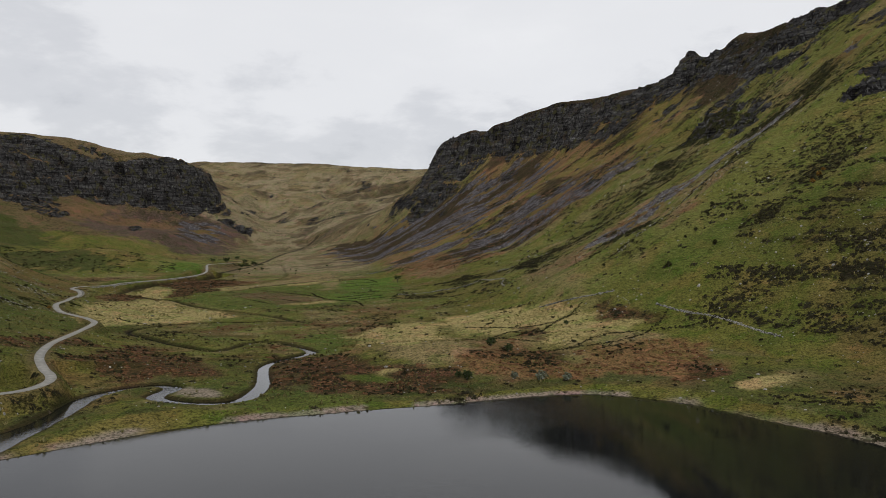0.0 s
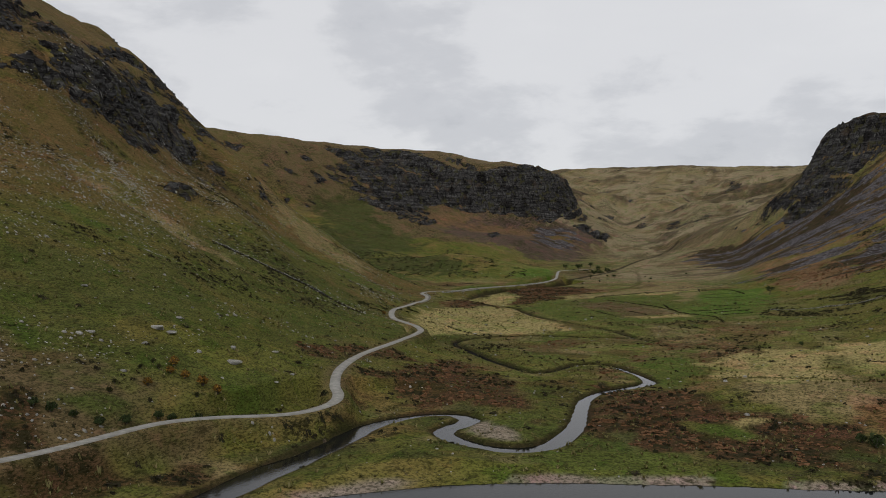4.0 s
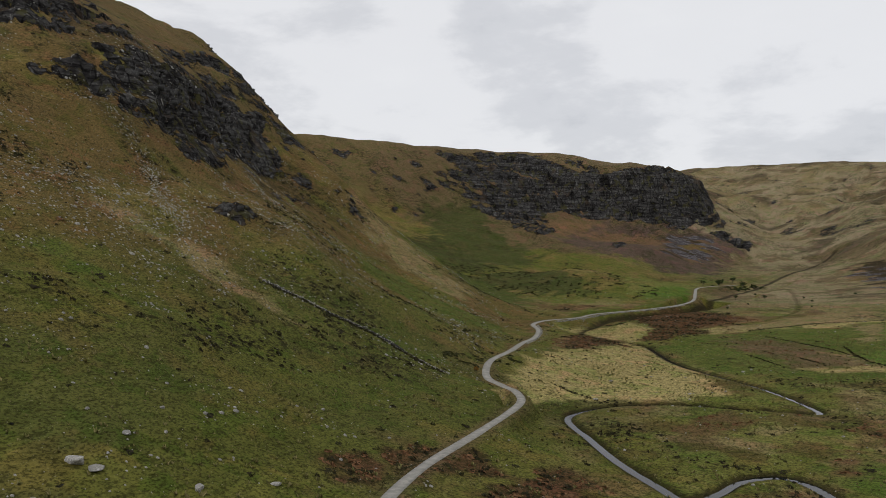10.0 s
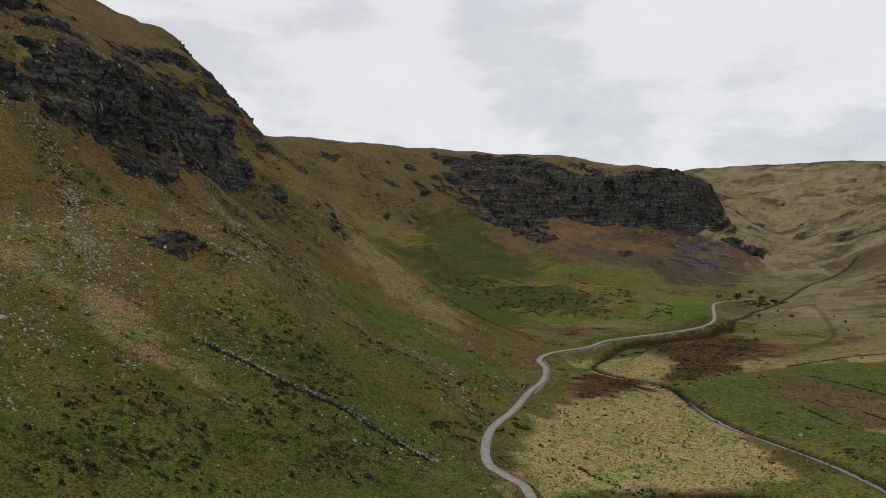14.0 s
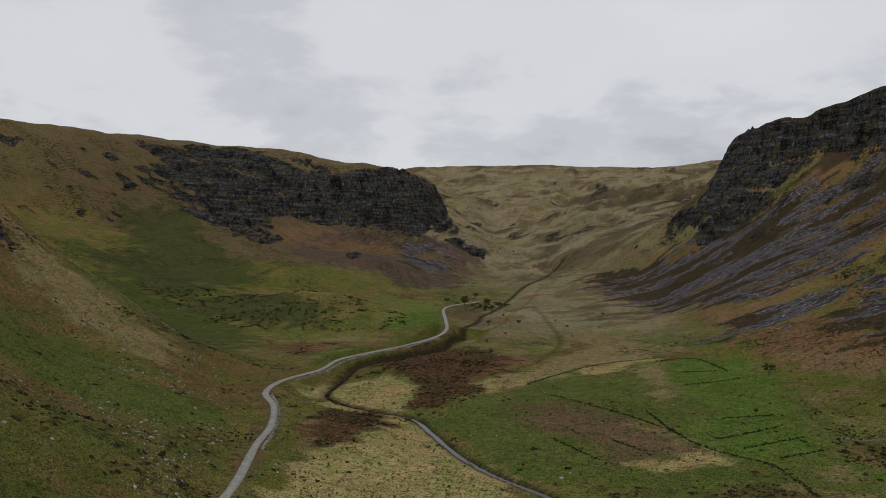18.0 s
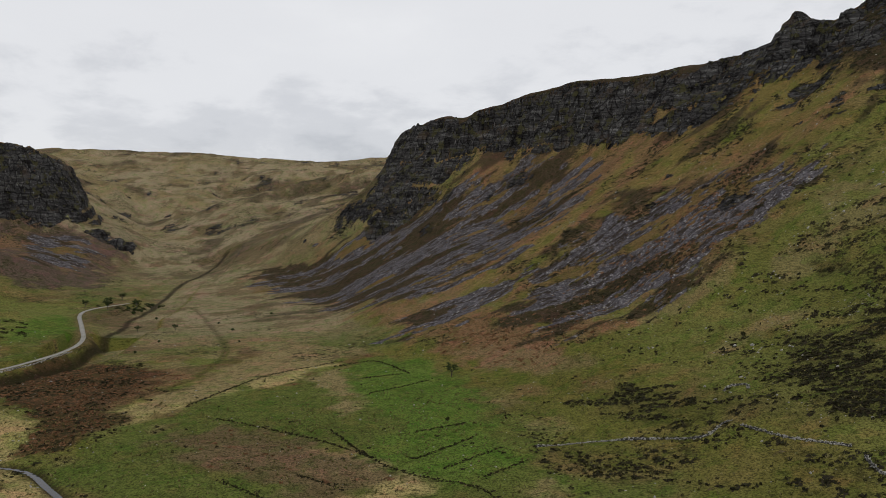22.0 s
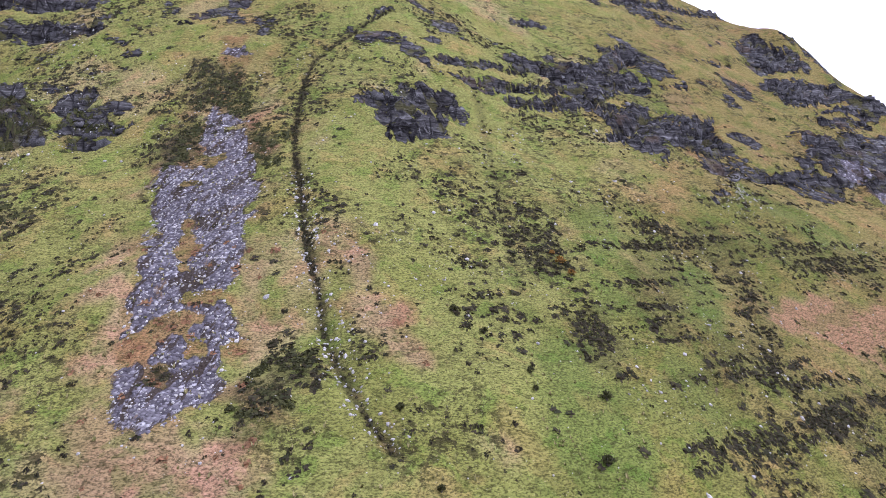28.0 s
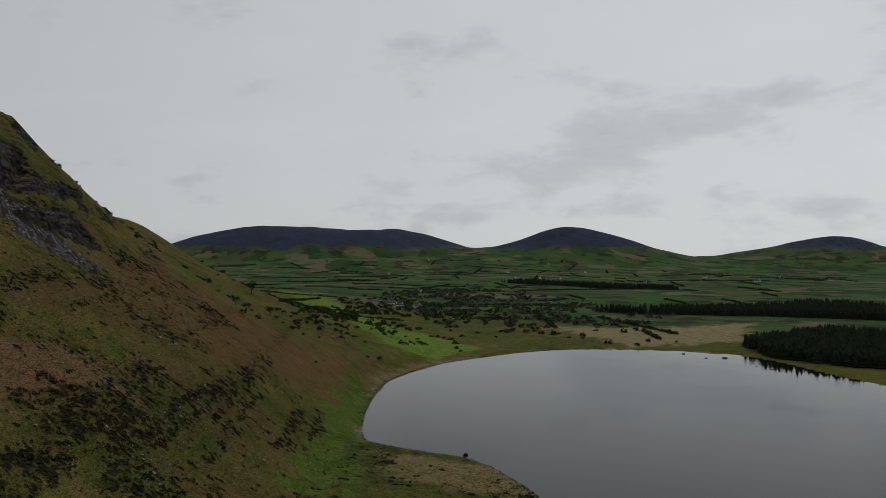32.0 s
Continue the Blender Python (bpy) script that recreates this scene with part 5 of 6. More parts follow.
def is_free(x, y):
    """Not in water, on the lane or in a stream bed."""
    free = edge_distance(x, y, LAKE_RING) > 1.0
    near = (x > -330) & (x < -30) & (y > 140) & (y < 1410)
    a, b = x[near], y[near]
    ok = curve_distance(a, b, ROAD_LINE)[0] > 3.2
    for line, run, level, wide in STREAMS:
        d, along = curve_distance(a, b, line)
        ok &= d > np.interp(along, run, wide) / 2 + 1.5
    free[near] &= ok
    return free


def strewn(count, box, weight):
    """Places in a box (x0, y0, x1, y1), thick where weight(x, y) is near 1."""
    xs, ys, got = [], [], 0
    for _ in range(60):
        x, y = chance.uniform(box[0], box[2], count * 2), chance.uniform(box[1], box[3], count * 2)
        keep = chance.rand(len(x)) < weight(x, y)
        x, y = x[keep], y[keep]
        keep = is_free(x, y)
        xs.append(x[keep]), ys.append(y[keep])
        got += keep.sum()
        if got >= count:
            break
    return np.concatenate(xs)[:count], np.concatenate(ys)[:count]


def icosahedron():
    t = (1 + 5**0.5) / 2
    v = np.array([(-1, t, 0), (1, t, 0), (-1, -t, 0), (1, -t, 0), (0, -1, t), (0, 1, t), (0, -1, -t), (0, 1, -t), (t, 0, -1), (t, 0, 1), (-t, 0, -1), (-t, 0, 1)], float)
    f = [(0, 11, 5), (0, 5, 1), (0, 1, 7), (0, 7, 10), (0, 10, 11), (1, 5, 9), (5, 11, 4), (11, 10, 2), (10, 7, 6), (7, 1, 8), (3, 9, 4), (3, 4, 2), (3, 2, 6), (3, 6, 8), (3, 8, 9), (4, 9, 5), (2, 4, 11), (6, 2, 10), (8, 6, 7), (9, 8, 1)]
    return v / np.linalg.norm(v[0]), np.array(f)


def stone_shape(seed, flat=0.6):
    """An angular stone about 1 m across, its foot at z = -0.2."""
    r = np.random.RandomState(seed)
    v, f = icosahedron()
    v = v * r.uniform(0.72, 1.2, (12, 1)) * np.array([0.62, 0.45, 0.45 * flat / 0.6])
    v[:, 2] = np.clip(v[:, 2], -0.3, 0.34 * flat / 0.6) + 0.12
    return v, f


def block_shape(seed):
    """A jointed block of crag rock about 1 m across, taller than deep."""
    r = np.random.RandomState(seed)
    v = np.array([(x, y, z) for z in (-0.5, 0.5) for y in (-0.5, 0.5) for x in (-0.5, 0.5)], float)
    v += r.uniform(-0.16, 0.16, v.shape)
    f = np.array([(0, 2, 3), (0, 3, 1), (4, 5, 7), (4, 7, 6), (0, 1, 5), (0, 5, 4), (2, 6, 7), (2, 7, 3), (0, 4, 6), (0, 6, 2), (1, 3, 7), (1, 7, 5)])
    return v, f


def clump_shape(seed, leaves=26, size=0.3, flat=0.6):
    """A low bush of leaf sprays, 1 m across."""
    r = np.random.RandomState(seed)
    verts, faces = [], []
    for k in range(leaves):
        d = r.normal(size=3)
        d /= np.linalg.norm(d)
        d[2] = abs(d[2])
        c = d * r.uniform(0.22, 0.5) * np.array([1, 1, flat * 1.6])
        a = np.cross(d, r.normal(size=3))
        a /= np.linalg.norm(a) + 1e-9
        b = np.cross(d, a) + 0.5 * d
        s = size * r.uniform(0.6, 1.2)
        n = len(verts)
        verts += [c - a * s * 0.5, c + a * s * 0.5, c + a * s * 0.3 + b * s * 0.8, c - a * s * 0.3 + b * s * 0.8]
        faces += [(n, n + 1, n + 2), (n, n + 2, n + 3)]
    return np.array(verts), np.array(faces)


def tussock_shape(seed, blades=7):
    r = np.random.RandomState(seed)
    verts, faces = [], []
    for k in range(blades):
        a = r.uniform(0, 2 * math.pi)
        d, s = np.array([math.cos(a), math.sin(a), 0]), np.array([-math.sin(a), math.cos(a), 0])
        n, lean, tall = len(verts), r.uniform(0.2, 0.6), r.uniform(0.3, 0.6)
        verts += [d * 0.08 - s * 0.16, d * 0.08 + s * 0.16, d * lean + np.array([0, 0, tall])]
        faces += [(n, n + 1, n + 2)]
    return np.array(verts), np.array(faces)


def spread(name, shapes, x, y, size, mat, words, category, tall=None, sink=0.0, lean=0.0, parent=None, turn=None):
    """Many copies of some shapes joined into one mesh that lies on the ground."""
    count = len(x)
    z = ground_at(x, y) - sink * size
    turn = chance.uniform(0, 2 * math.pi, count) if turn is None else turn
    kind = chance.randint(0, len(shapes), count)
    tall = size * chance.uniform(0.75, 1.25, count) if tall is None else tall
    verts, faces, start = [], [], 0
    for k, (sv, sf) in enumerate(shapes):
        m = kind == k
        if not m.any():
            continue
        c, s = np.cos(turn[m])[:, None], np.sin(turn[m])[:, None]
        px, py, pz = sv[None, :, 0] * size[m][:, None], sv[None, :, 1] * size[m][:, None] * chance.uniform(0.75, 1.3, m.sum())[:, None], sv[None, :, 2] * tall[m][:, None]
        vx, vy = px * c - py * s, px * s + py * c
        lift = 0
        if lean:
            e = 1.2
            sx, sy = (ground_at(x[m] + e, y[m]) - ground_at(x[m] - e, y[m])) / (2 * e), (ground_at(x[m], y[m] + e) - ground_at(x[m], y[m] - e)) / (2 * e)
            lift = lean * (vx * sx[:, None] + vy * sy[:, None])
        verts.append(np.stack([vx + x[m][:, None], vy + y[m][:, None], pz + z[m][:, None] + lift], -1).reshape(-1, 3))
        faces.append((sf[None] + (np.arange(m.sum()) * len(sv))[:, None, None] + start).reshape(-1, 3))
        start += len(verts[-1])
    ob = fast_mesh(name, np.concatenate(verts), np.concatenate(faces), mat, parent)
    return tagged(ob, words, category, kind="stuff") if not parent else ob


def lined(line, step, drift):
    q = np.array(eased(line, 6))
    run = np.r_[0, np.cumsum(np.hypot(*np.diff(q, axis=0).T))]
    u = np.arange(0, run[-1], step)
    return np.interp(u, run, q[:, 0]) + chance.normal(0, drift, len(u)), np.interp(u, run, q[:, 1]) + chance.normal(0, drift, len(u))


STONES = [stone_shape(k) for k in range(6)]
BLOCKS = [block_shape(k) for k in range(6)]
CLUMPS = [clump_shape(k) for k in range(5)]
LOW_CLUMPS = [clump_shape(k + 20, 14, 0.42, 0.35) for k in range(4)]
TUSSOCKS = [tussock_shape(k) for k in range(4)]


def stony(x, y):
    """Where the slopes carry loose stones."""
    s, n = grid_at("slope", x, y), rough(x, y, 24, 141, 3)
    left = (x < -120) * (y < 720) * smooth(n, -0.2, 0.9) * smooth(s, 0.2, 0.4)
    fan = np.exp(-((x + 320) / 45) ** 2 - ((y - 330) / 60) ** 2) * 0.6
    right = (x > 40) * smooth(n, 0.1, 1.0) * 0.35 * smooth(s, 0.2, 0.4)
    return np.clip(left * 0.7 + fan + right + 0.03, 0, 1)


x, y = strewn(19000, (-520, 160, 330, 900), stony)
spread("loose_stones", STONES, x, y, np.exp(chance.normal(-0.9, 0.5, len(x))).clip(0.2, 2.0), PALE_STONE, "pale weathered stones strewn over the grass slopes", "stones", sink=0.12, lean=0.7)
# stone runs below the hill's crag
places = [lined(q, s, d) for q, s, d in (([(-422, 375), (-404, 374), (-383, 374), (-359, 365), (-322, 352)], 0.3, 3.2), ([(-405, 430), (-380, 425), (-350, 420), (-325, 418)], 0.35, 4.5), ([(-424, 475), (-370, 456), (-354, 466), (-344, 484)], 0.3, 2.5), ([(-290, 306), (-270, 302), (-262, 295)], 0.3, 6.0), ([(-375, 372), (-334, 352), (-316, 349)], 0.2, 2.5))]
x, y = np.concatenate([p[0] for p in places]), np.concatenate([p[1] for p in places])
x, y = np.r_[x, chance.normal(-318, 22, 350), chance.normal(306, 9, 150), chance.normal(362, 10, 120)], np.r_[y, chance.normal(328, 24, 350), chance.normal(321, 5, 150), chance.normal(200, 8, 120)]
m = is_free(x, y)
spread("stone_runs", STONES, x[m], y[m], np.exp(chance.normal(-0.6, 0.4, m.sum())).clip(0.25, 1.4), PALE_STONE, "pale stone runs and block fans below the crag", "stones", sink=0.12, lean=0.8)
x, y = strewn(11000, (-200, 430, 420, 1240), lambda a, b: smooth(grid_at("scree", a, b), 0.2, 0.9) * (0.35 + 0.65 * smooth(rough(a * 0.4, b * 1.2, 18, 143, 3), -0.2, 0.5)))
spread("scree_stones", STONES, x, y, np.exp(chance.normal(-0.55, 0.4, len(x))).clip(0.35, 1.5), SCREE_STONE, "purple-grey angular scree stones on the slope", "scree", sink=0.15, lean=0.8)
x, y = strewn(1600, (85, 470, 260, 570), lambda a, b: smooth(grid_at("scree", a, b), 0.1, 0.6))
spread("scree_stones", STONES, x, y, np.exp(chance.normal(-0.6, 0.4, len(x))).clip(0.3, 1.3), PALE_STONE, "pale broken stones on the narrow scree", "scree", sink=0.15, lean=0.8)
x, y = strewn(1500, (-860, 160, 620, 1500), lambda a, b: smooth(grid_at("crag", a, b), 0.55, 0.95) * np.where(b > 1000, 0.25, 1) * smooth(rough(a, b, 26, 147, 3), -0.1, 0.5))
size = np.exp(chance.normal(1.0, 0.4, len(x))).clip(1.2, 5.5)
spread("crag_blocks", BLOCKS, x, y, size, DARK_STONE, "dark jointed blocks of the crag faces", "rock", tall=size * chance.uniform(0.35, 1.0, len(x)), sink=0.28, turn=chance.normal(0.35, 0.8, len(x)))


def heathery(x, y):
    n = rough(x, y, 30, 151, 4)
    t = grid_at("tuft", x, y)
    return np.clip(smooth(t, 0.55, 1.0) * smooth(n, -0.4, 0.4) + 0.03, 0, 1) * (1 - 0.8 * grid_at("crag", x, y)) * (1 - 0.9 * smooth(grid_at("scree", x, y), 0.2, 0.6))


x, y = strewn(7000, (20, 110, 420, 1000), heathery)
spread("heather", LOW_CLUMPS, x, y, np.exp(chance.normal(0.55, 0.4, len(x))).clip(0.7, 3.6), HEATHER, "dark heather and dwarf gorse clumps on the slopes", "heather", tall=np.exp(chance.normal(0.1, 0.3, len(x))).clip(0.5, 1.9), lean=0.8)
x, y = strewn(2000, (-520, 160, 20, 760), heathery)
spread("heather", CLUMPS, x, y, np.exp(chance.normal(0.35, 0.4, len(x))).clip(0.6, 3.0), HEATHER, "dark heather and rush clumps on the hillside and flats", "heather", tall=np.exp(chance.normal(0.0, 0.3, len(x))).clip(0.5, 1.6), lean=0.8)
xs, ys = [], []
for kind, soft, ring in PATCHES:
    if kind == "heath":
        q = np.array(ring, float)
        area = 0.5 * abs(np.dot(q[:, 0], np.roll(q[:, 1], 1)) - np.dot(q[:, 1], np.roll(q[:, 0], 1)))
        count = int(area / 4)
        x, y = chance.uniform(q[:, 0].min() - 6, q[:, 0].max() + 6, count * 4), chance.uniform(q[:, 1].min() - 6, q[:, 1].max() + 6, count * 4)
        m = (edge_distance(x, y, ring) + 5 * rough(x, y, 12, 153, 3) < 0) & (rough(x, y, 8, 155, 3) > -0.15) & is_free(x, y)
        xs.append(x[m][:count]), ys.append(y[m][:count])
x, y = np.concatenate(xs), np.concatenate(ys)
spread("gorse_patches", CLUMPS, x, y, np.exp(chance.normal(0.7, 0.4, len(x))).clip(0.9, 4.0), GORSE_LEAF, "dark green gorse and heather patches on the slope", "gorse", tall=np.exp(chance.normal(0.3, 0.3, len(x))).clip(0.7, 2.2), lean=0.9)
x, y = strewn(2600, (-320, 220, 200, 800), lambda a, b: smooth(grid_at("red", a, b), 1.25, 1.7))
spread("bracken", LOW_CLUMPS, x, y, np.exp(chance.normal(0.5, 0.4, len(x))).clip(0.7, 3.2), BRACKEN, "dead rust-brown bracken and moor grass", "bracken", tall=np.exp(chance.normal(-0.1, 0.3, len(x))), lean=0.9)
x, y = strewn(30000, (-420, 130, 330, 700), lambda a, b: (0.3 + 0.7 * smooth(rough(a, b, 14, 157, 3), -0.3, 0.5)) * np.where(a > 60, 0.45, 1) * (1 - grid_at("crag", a, b)))
spread("grass_tussocks", TUSSOCKS, x, y, np.exp(chance.normal(-0.05, 0.35, len(x))).clip(0.5, 1.8), STRAW, "straw-coloured moor grass tussocks", "grass", lean=0.9)
x, y = strewn(7000, (-420, 130, 420, 800), lambda a, b: smooth(rough(a, b, 13, 159, 3), 0.1, 0.7) * smooth(grid_at("tuft", a, b), 0.1, 0.5) * (1 - grid_at("crag", a, b)) * (1 - smooth(grid_at("scree", a, b), 0.2, 0.6)))
spread("rush_tufts", LOW_CLUMPS, x, y, np.exp(chance.normal(-0.1, 0.35, len(x))).clip(0.5, 1.6), HEATHER, "dark soft rush and ling tufts dotted over the grass", "rushes", lean=0.9)
# ling and dwarf gorse along those beds
xs, ys = [], []
for share, outline in BEDS:
    q = np.array(outline, float)
    area = 0.5 * abs(np.dot(q[:, 0], np.roll(q[:, 1], 1)) - np.dot(q[:, 1], np.roll(q[:, 0], 1)))
    count = int(area * share / 2.9)
    x, y = chance.uniform(q[:, 0].min() - 8, q[:, 0].max() + 8, count * 8), chance.uniform(q[:, 1].min() - 8, q[:, 1].max() + 8, count * 8)
    rows = rough(0.6 * (x + y), 1.3 * ground_at(x, y), 5, 191, 3) + 0.3 * rough(x, y, 16, 193, 2)
    m = (edge_distance(x, y, outline) + 4 * rough(x, y, 10, 195, 3) < 0) & (rows > 0.45 - 1.1 * share) & is_free(x, y)
    xs.append(x[m][:count]), ys.append(y[m][:count])
x, y = np.concatenate(xs), np.concatenate(ys)
sx, sy = ground_at(x + 3, y) - ground_at(x - 3, y), ground_at(x, y + 3) - ground_at(x, y - 3)
spread("heather_beds", LOW_CLUMPS, x, y, np.exp(chance.normal(0.42, 0.4, len(x))).clip(0.6, 3.0), HEATHER, "dark ling and dwarf gorse in broken rows", "heather", tall=np.exp(chance.normal(0.05, 0.3, len(x))).clip(0.5, 1.6), lean=0.9, turn=np.arctan2(sx, -sy) + chance.normal(0, 0.35, len(x)))
# rough bushes below the left hill and beside the lane
for count, cx, cy, ax, ay in ((700, -440, 885, 135, 58), (60, -228, 440, 14, 30), (40, -165, 330, 14, 30), (120, -285, 1085, 30, 26)):
    a, r = chance.uniform(0, 2 * math.pi, count), np.sqrt(chance.rand(count))
    x, y = cx + ax * r * np.cos(a), cy + ay * r * np.sin(a)
    m = is_free(x, y) & (rough(x, y, 20, 165, 3) > -0.1)
    spread("gorse_thicket", CLUMPS, x[m], y[m], np.exp(chance.normal(1.0, 0.4, m.sum())).clip(1.4, 4.8), GORSE_LEAF, "dark gorse and bramble thicket at the slope foot", "bushes", lean=0.7, tall=np.exp(chance.normal(0.4, 0.3, m.sum())).clip(0.8, 2.6))


# rushes along the field drains, heather in the gullies, stones along the shore
DRAINS = []


def drain(*line):
    DRAINS.append(list(line))


drain((-158, 666), (-133, 644), (-111, 622), (-95, 600))
drain((-104, 768), (-79, 777), (-63, 740))
drain((-91, 734), (-67, 741))
drain((-89, 699), (-56, 721))
drain((-76, 627), (-53, 634))
drain((-80, 595), (-54, 614))
drain((-72, 582), (-47, 598))
drain((-61, 569), (-43, 581))
drain((-122, 586), (-106, 570))
drain((-148, 585), (-126, 560))
drain((-109, 638), (-93, 594), (-79, 575), (-64, 561), (-55, 529))
drain((-174, 690), (-144, 749), (-102, 780))
drain((-190, 440), (-157, 437), (-140, 452), (-110, 452))
drain((46, 370), (36, 352), (22, 344), (40, 330))
drain((12, 397), (40, 380), (62, 386), (72, 396))
drain((104, 355), (80, 330), (50, 318))
drain((22, 352), (33, 369), (42, 352), (56, 381), (69, 387))
drain((40, 313), (54, 320), (72, 338), (95, 341), (118, 335))
places = [lined(d, 0.6, 0.5) for d in DRAINS]
x, y = np.concatenate([p[0] for p in places]), np.concatenate([p[1] for p in places])
spread("rushes", LOW_CLUMPS, x, y, chance.uniform(0.45, 1.1, len(x)), HEATHER, "dark rushes lining the field drains", "rushes", lean=0.9)
places = [lined(GULLY[:30:4], 0.7, 0.7), lined(GULLY[28::4], 2.4, 0.6), lined(TRACK[::4], 5.0, 0.7), lined([(-277, 356), (-262, 365), (-252, 370), (-240, 382), (-225, 387), (-209, 390)], 0.8, 0.5)]
x, y = np.concatenate([p[0] for p in places]), np.concatenate([p[1] for p in places])
spread("gully_heather", CLUMPS, x, y, chance.uniform(0.6, 1.9, len(x)), HEATHER, "dark heather crowding the gully down the slope", "heather", lean=0.8)
x, y = lined(GULLY[18::4], 0.4, 3.0)
spread("gully_stones", STONES, x, y, np.exp(chance.normal(-0.45, 0.4, len(x))).clip(0.3, 1.4), PALE_STONE, "pale stones washed out along the gully", "stones", sink=0.12, lean=0.8)
x, y = lined(LAKE[8:17], 0.3, 1.6)
m = edge_distance(x, y, LAKE_RING) > 0.2
spread("shore_stones", STONES, x[m], y[m], np.exp(chance.normal(-0.6, 0.4, m.sum())).clip(0.3, 1.3), DARK_STONE, "dark wet stones along the lake edge", "stones", sink=0.1)

# ---- single things ----
def empty(name, x, y, z=None, turn=0.0):
    ob = new(name)
    ob.matrix_world = pose(x, y, float(ground_at(x, y)) if z is None else z, 0, 0, turn)
    return ob


def part(name, verts, faces, mat, parent, label="", smooth_faces=False):
    ob = fast_mesh(name, verts, faces, mat, parent, smooth_faces)
    return tagged(ob, label) if label else ob


def fine_stone(seed, long, wide, tall):
    """A weathered boulder: a cut and roughened ball of rock."""
    bm = bmesh.new()
    bmesh.ops.create_icosphere(bm, subdivisions=3, radius=1.0)
    r = np.random.RandomState(seed)
    cuts = [(lambda d: d / np.linalg.norm(d))(r.normal(size=3)) for _ in range(9)]
    for v in bm.verts:
        p = np.array(v.co)
        for c in cuts:
            over = p @ c - 0.6
            if over > 0:
                p = p - c * over * 0.9
        p = p * (1 + 0.06 * noise.noise(Vector(p * 2.1) + Vector((seed, 0, 0))) + 0.03 * noise.noise(Vector(p * 6.0)))
        v.co = (p[0] * long / 1.6, p[1] * wide / 1.6, (min(p[2], 0.38) + 0.45) * tall / 1.2)
    me = bpy.data.meshes.new("boulder")
    bm.to_mesh(me)
    bm.free()
    me.materials.append(PALE_STONE)
    return me


LANDMARK_STONES = [(-173, 224, 4.6, 3.0, 2.1, 20), (-170, 226.5, 3.6, 2.2, 1.5, -25), (-160, 241, 3.4, 1.5, 1.3, -35), (-152, 232, 6.0, 3.0, 1.9, 5), (-158, 258, 2.4, 1.5, 1.0, 40), (-179, 238, 2.6, 1.6, 1.1, 0),
                   (-201, 222, 2.0, 1.5, 1.2, 70), (-174, 203, 2.4, 1.8, 1.3, 15), (-142, 246, 1.8, 1.2, 0.8, 50), (-140, 236, 1.6, 1.1, 0.8, 20)]
for k, (x, y, long, wide, tall, turn) in enumerate(LANDMARK_STONES):
    ob = new("boulder", fine_stone(k + 3, long, wide, tall * 0.75))
    ob.matrix_world = pose(x, y, float(ground_at(x, y)) - 0.15 * tall, 0, 0, turn)
    tagged(ob, "flat grey boulder lying on the grass hillside" if wide < 2 * tall else "large pale slab boulder on the grass hillside", "boulder", "boulders on the hillside")
shared = [fine_stone(k + 40, 1.0, 0.75, 0.62) for k in range(5)]
x, y = strewn(70, (-440, 180, -120, 560), stony)
x2, y2 = strewn(30, (60, 240, 300, 640), stony)
for k, (px, py) in enumerate(zip(np.r_[x, x2], np.r_[y, y2])):
    ob = new("boulder", shared[k % 5])
    s = float(chance.uniform(0.9, 2.0))
    ob.matrix_world = pose(px, py, float(ground_at(px, py)) - 0.2 * s, float(chance.uniform(-12, 12)), 0, float(chance.uniform(0, 360))) @ Matrix.Diagonal((s, s, s, 1))
    tagged(ob, "pale lichen-spotted boulder among rough grass", "boulder", "loose boulders")
# boulders along the water's edge and in the lake
for k, (px, py, s) in enumerate([(225, -342, 3.2), (238, -330, 2.0), (170, -300, 2.2), (176, -296, 1.5), (160, -292, 1.4), (184, -306, 1.6), (266, -345, 2.6)]):
    ob = new("boulder", shared[k % 5])
    ob.matrix_world = pose(px, py, -0.3, 0, 0, 50 * k) @ Matrix.Diagonal((s * 1.5, s * 1.3, s, 1))
    tagged(ob, "dark wet rock breaking the lake surface", "rock", "rocks in the lake")


def tapered(a, b, ra, rb, sides=6):
    a, b = np.array(a, float), np.array(b, float)
    d = (b - a) / (np.linalg.norm(b - a) + 1e-9)
    u = np.cross(d, (0.3, 0.9, 0.2))
    u /= np.linalg.norm(u)
    w = np.cross(d, u)
    t = np.linspace(0, 2 * math.pi, sides, endpoint=False)
    ring = np.cos(t)[:, None] * u + np.sin(t)[:, None] * w
    v = np.r_[a + ring * ra, b + ring * rb]
    f = [(k, (k + 1) % sides, sides + (k + 1) % sides) for k in range(sides)] + [(k, sides + (k + 1) % sides, sides + k) for k in range(sides)]
    return v, np.array(f)


def joined(pieces):
    vs, fs, n = [], [], 0
    for v, f in pieces:
        vs.append(v), fs.append(np.asarray(f) + n)
        n += len(v)
    return np.concatenate(vs), np.concatenate(fs)


